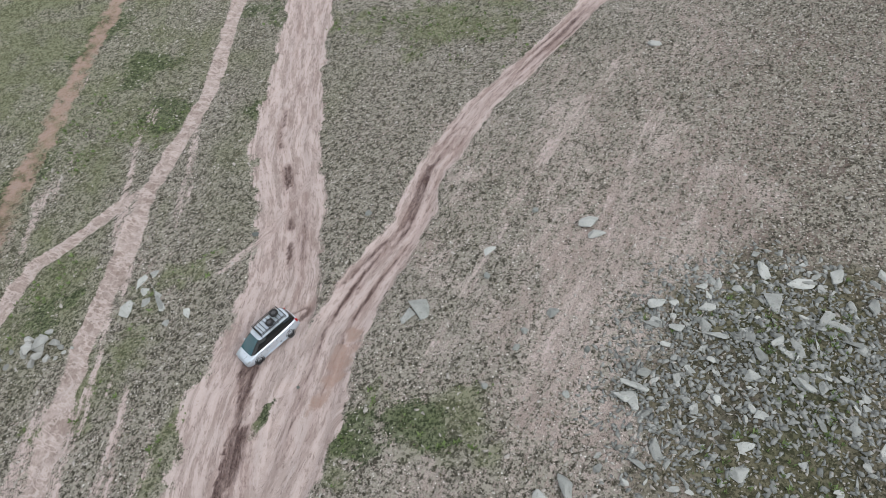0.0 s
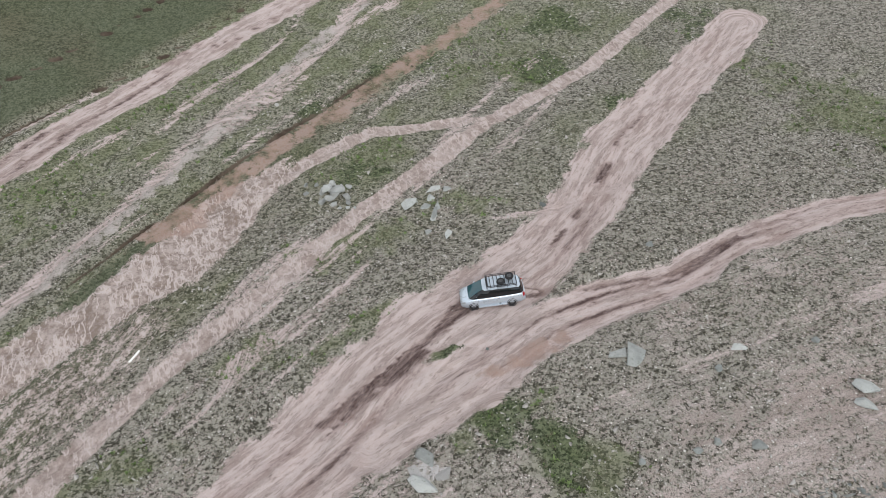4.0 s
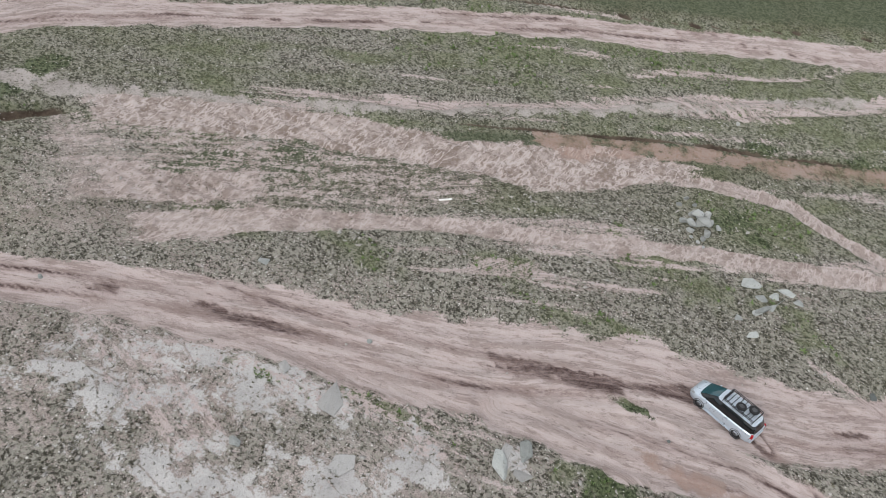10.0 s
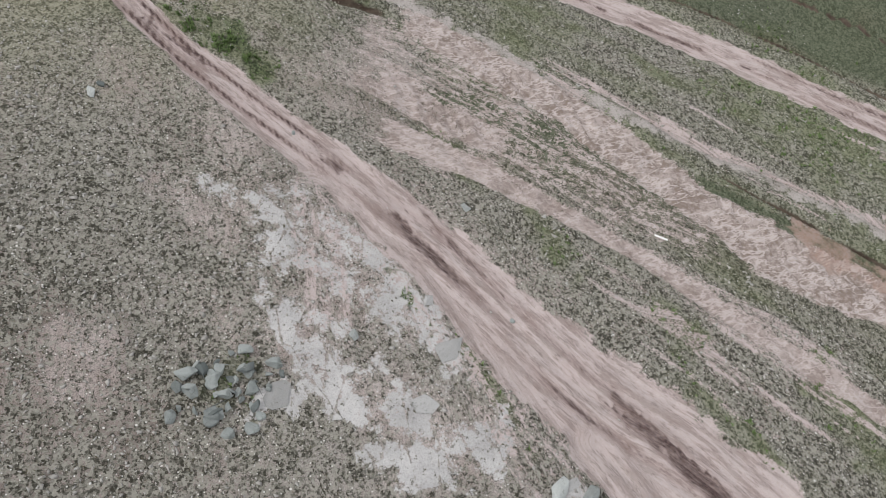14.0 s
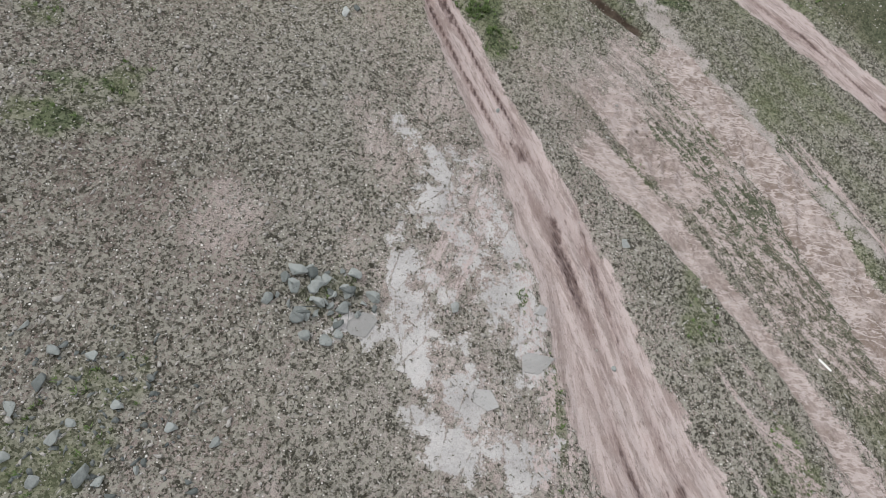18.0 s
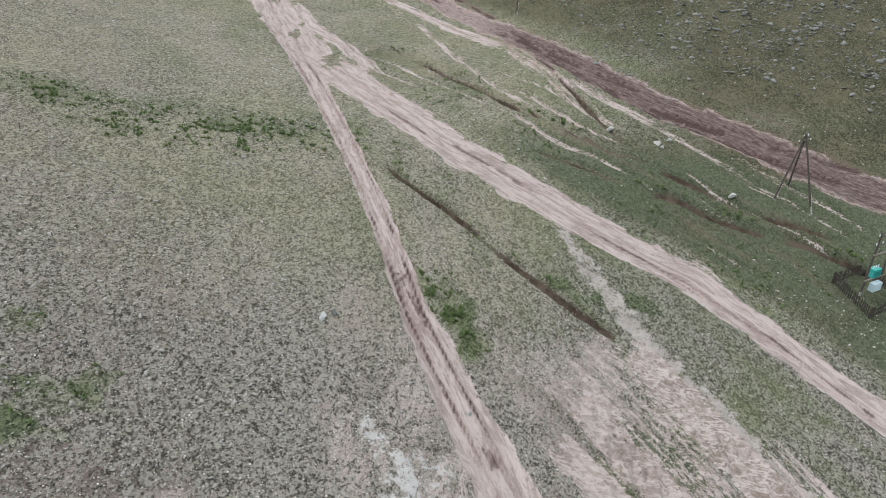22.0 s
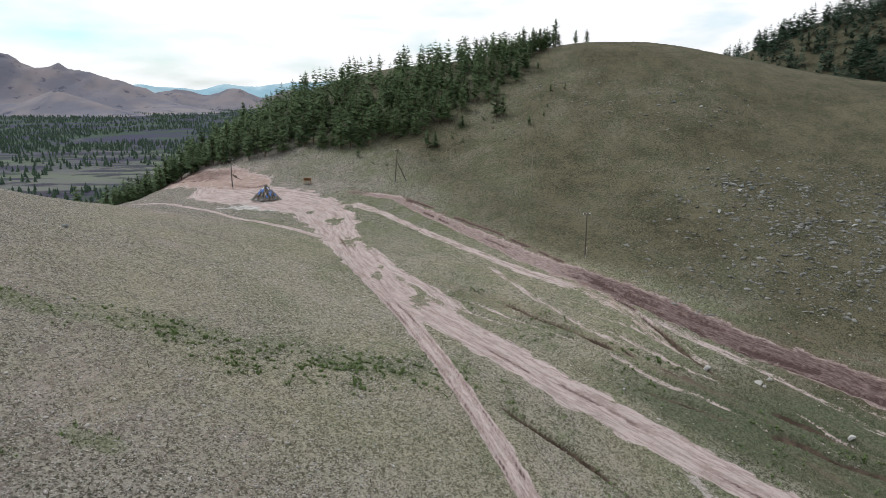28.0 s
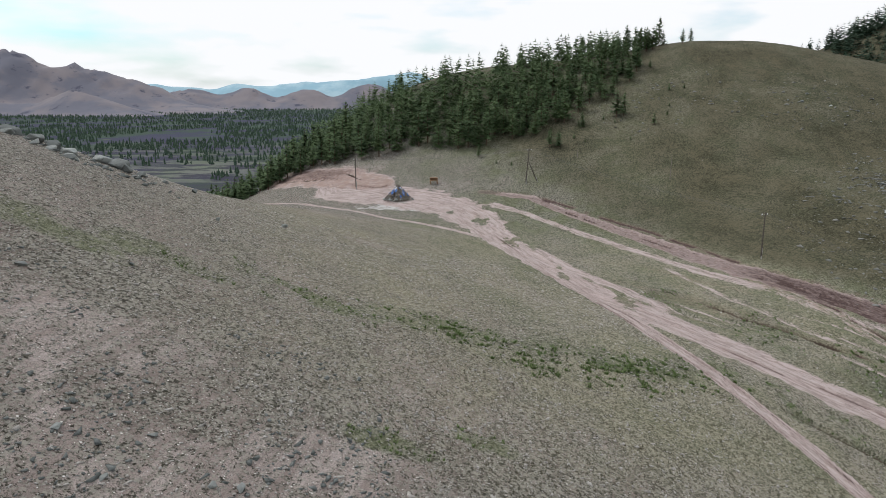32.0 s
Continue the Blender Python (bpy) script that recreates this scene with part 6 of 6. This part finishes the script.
leg_of(braced, (2.9, 0.4, 0.2), (0.6, 0.2, 5.2), 1.6)
arm_of(braced, (0.7, 0.2, 7.8), 1.6, 40)
last = base_of(tagged(new("power_pole"), "thin wooden power pole by the saddle bank", "power pole", "power line"), -62, 178)
leg_of(last, (0, 0, 0), (0, 0, 7.6))
arm_of(last, (0, 0, 7.2), 1.4, 60)
for x, y, h in ((11, 181.3, 2.2), (-8.5, 176, 2), (9, 160, 5.5)):
    stake = base_of(tagged(new("bare_post"), "bare grey post standing in the grass", "post"), x, y)
    bm = bmesh.new()
    rod(bm, (0, 0, -0.3), (0.1, 0, h), 0.1, 0.06, 7)
    part("shaft", bm, GREY_WOOD, stake)

# transformer on two posts inside a paling fence
TX, TY = 46.0, 64.0
TZ = height_at(TX, TY)
TURN = 24
TEAL = simple("teal_tank", (0.05, 0.33, 0.3), 0.5, vary=0.12)
CABINET = simple("pale_blue_cabinet", (0.5, 0.62, 0.66), 0.5, vary=0.06)
DARK_WOOD = simple("dark_fence_wood", (0.05, 0.042, 0.036), 0.9, vary=0.3, scale=5)
station = tagged(new("transformer_station"), "teal transformer and pale cabinet on two wooden posts", "transformer")
station.matrix_basis = pose(TX, TY, TZ, 0, 0, TURN)
for x in (-1.2, 1.2):
    leg_of(station, (x, 0, 0), (x, 0, 7.8))
for z in (7.3, 6.3):
    arm_of(station, (0, 0, z), 3.2, 0, 4)
for z in (5.2, 2.1):
    bm = bmesh.new()
    box(bm, 2.9, 0.16, 0.14, pose(0, -0.12, z), 0.015)
    part("beam", bm, GREY_WOOD, station)
bm = bmesh.new()
box(bm, 1.1, 0.75, 1.0, pose(0, 0.1, 2.7), 0.06)
for k in range(7):
    box(bm, 0.04, 0.9, 0.7, pose(-0.45 + 0.15 * k, 0.1, 2.65), 0.01)
tank = part("tank", bm, TEAL, station, "teal transformer tank with fins")
for x in (-0.35, 0, 0.35):
    bm = bmesh.new()
    rod(bm, (x, 0.1, 3.2), (x, 0.1, 3.55), 0.07, 0.04, 8)
    part("bushing", bm, INSULATOR, tank)
bm = bmesh.new()
box(bm, 1.25, 0.6, 0.95, pose(-0.1, -0.55, 1.35), 0.04)
cab = part("cabinet", bm, CABINET, station, "pale blue metal cabinet")
bm = bmesh.new()
box(bm, 0.55, 0.03, 0.75, pose(-0.4, -0.87, 1.35), 0.01)
part("cabinet_door", bm, CABINET, cab)
fence = tagged(new("paling_fence"), "dark weathered paling fence round the transformer", "fence")
fence.matrix_basis = pose(TX, TY, TZ, 0, 0, TURN)
bm = bmesh.new()
box(bm, 0.11, 0.03, 1.25, pose(0, 0, 0.62), 0.008)
pale = part("paling", bm, DARK_WOOD, fence)
bm = bmesh.new()
box(bm, 1, 0.06, 0.08, None, 0.01)
rail = part("rail", bm, DARK_WOOD, fence)
bm = bmesh.new()
box(bm, 0.14, 0.14, 1.6, pose(0, 0, 0.6), 0.015)
corner = part("fence_post", bm, DARK_WOOD, fence)
turn_back = pose(0, 0, 0, 0, 0, -TURN)
first = {}


def piece(ob, m):
    if ob.name in first:
        ob = ob.copy()
        scene.collection.objects.link(ob)
    else:
        first[ob.name] = 1
    ob.matrix_basis = m


def sunk(x, y):
    w = fence.matrix_basis @ Vector((x, y, 0))
    return height_at(w.x, w.y) - TZ


rng = random.Random(8)
HALF = 2.5
for n, (dx, dy, a) in enumerate(((0, -HALF, 0), (0, HALF, 0), (-HALF, 0, 90), (HALF, 0, 90))):
    c, s = math.cos(radians(a)), math.sin(radians(a))
    for k in range(20):
        d = -HALF + 2 * HALF * (k + 0.5) / 20
        x, y = dx + c * d, dy + s * d
        piece(pale, pose(x, y, sunk(x, y), rng.uniform(-4, 4), rng.uniform(-5, 5), a))
    for z in (0.35, 0.95):
        e0, e1 = sunk(dx - c * HALF, dy - s * HALF), sunk(dx + c * HALF, dy + s * HALF)
        piece(rail, pose(dx, dy, z + (e0 + e1) / 2, 0, -math.degrees(math.atan2(e1 - e0, 2 * HALF)), 0 if a == 0 else 0) if a == 0 else pose(dx, dy, z + (e0 + e1) / 2, 0, 0, 90) @ pose(0, 0, 0, 0, -math.degrees(math.atan2(e1 - e0, 2 * HALF)), 0))
for ob in [o for o in fence.children if o.name.startswith("rail")]:
    ob.scale = (2 * HALF, 1, 1)
for x in (-HALF, HALF):
    for y in (-HALF, HALF):
        piece(corner, pose(x, y, sunk(x, y)))


def wire(a, b, sag):
    """One hanging wire."""
    a, b = Vector(a), Vector(b)
    bm = bmesh.new()
    last_v = None
    for k in range(13):
        f = k / 12
        p = a.lerp(b, f) - Vector((0, 0, sag * 4 * f * (1 - f)))
        now = [bm.verts.new(p + Vector((0.009 * math.cos(t), 0.009 * math.sin(t), 0.009 * math.sin(t + 1)))) for t in (0, 2.09, 4.19)]
        if last_v:
            for i in range(3):
                bm.faces.new((last_v[i], last_v[(i + 1) % 3], now[(i + 1) % 3], now[i]))
        last_v = now
    return tagged(part("overhead_wire", bm, WIRE), "thin grey overhead wire hanging between poles", "wire", "overhead wires")


def tip(ob, x, y, z):
    return ob.matrix_basis @ Vector((x, y, z))


for k in (-0.8, 0, 0.8):
    wire(tip(tripod, k, k * 0.35, 7.9 + (0.5 if k == 0 else 0)), tip(station, k * 1.6, 0, 7.6), 0.9)
    wire(tip(single, k * 0.85, k * 0.5, 8.0), tip(tripod, k, k * 0.35, 7.9), 1.2)
    wire(tip(braced, 0.7 + k * 0.75, 0.2 + k * 0.6, 8.1), tip(single, k * 0.85, k * 0.5, 8.0), 1.2)
    wire(tip(last, k * 0.5, k * 0.6, 7.5), tip(braced, 0.7 + k * 0.75, 0.2 + k * 0.6, 8.1), 1.0)
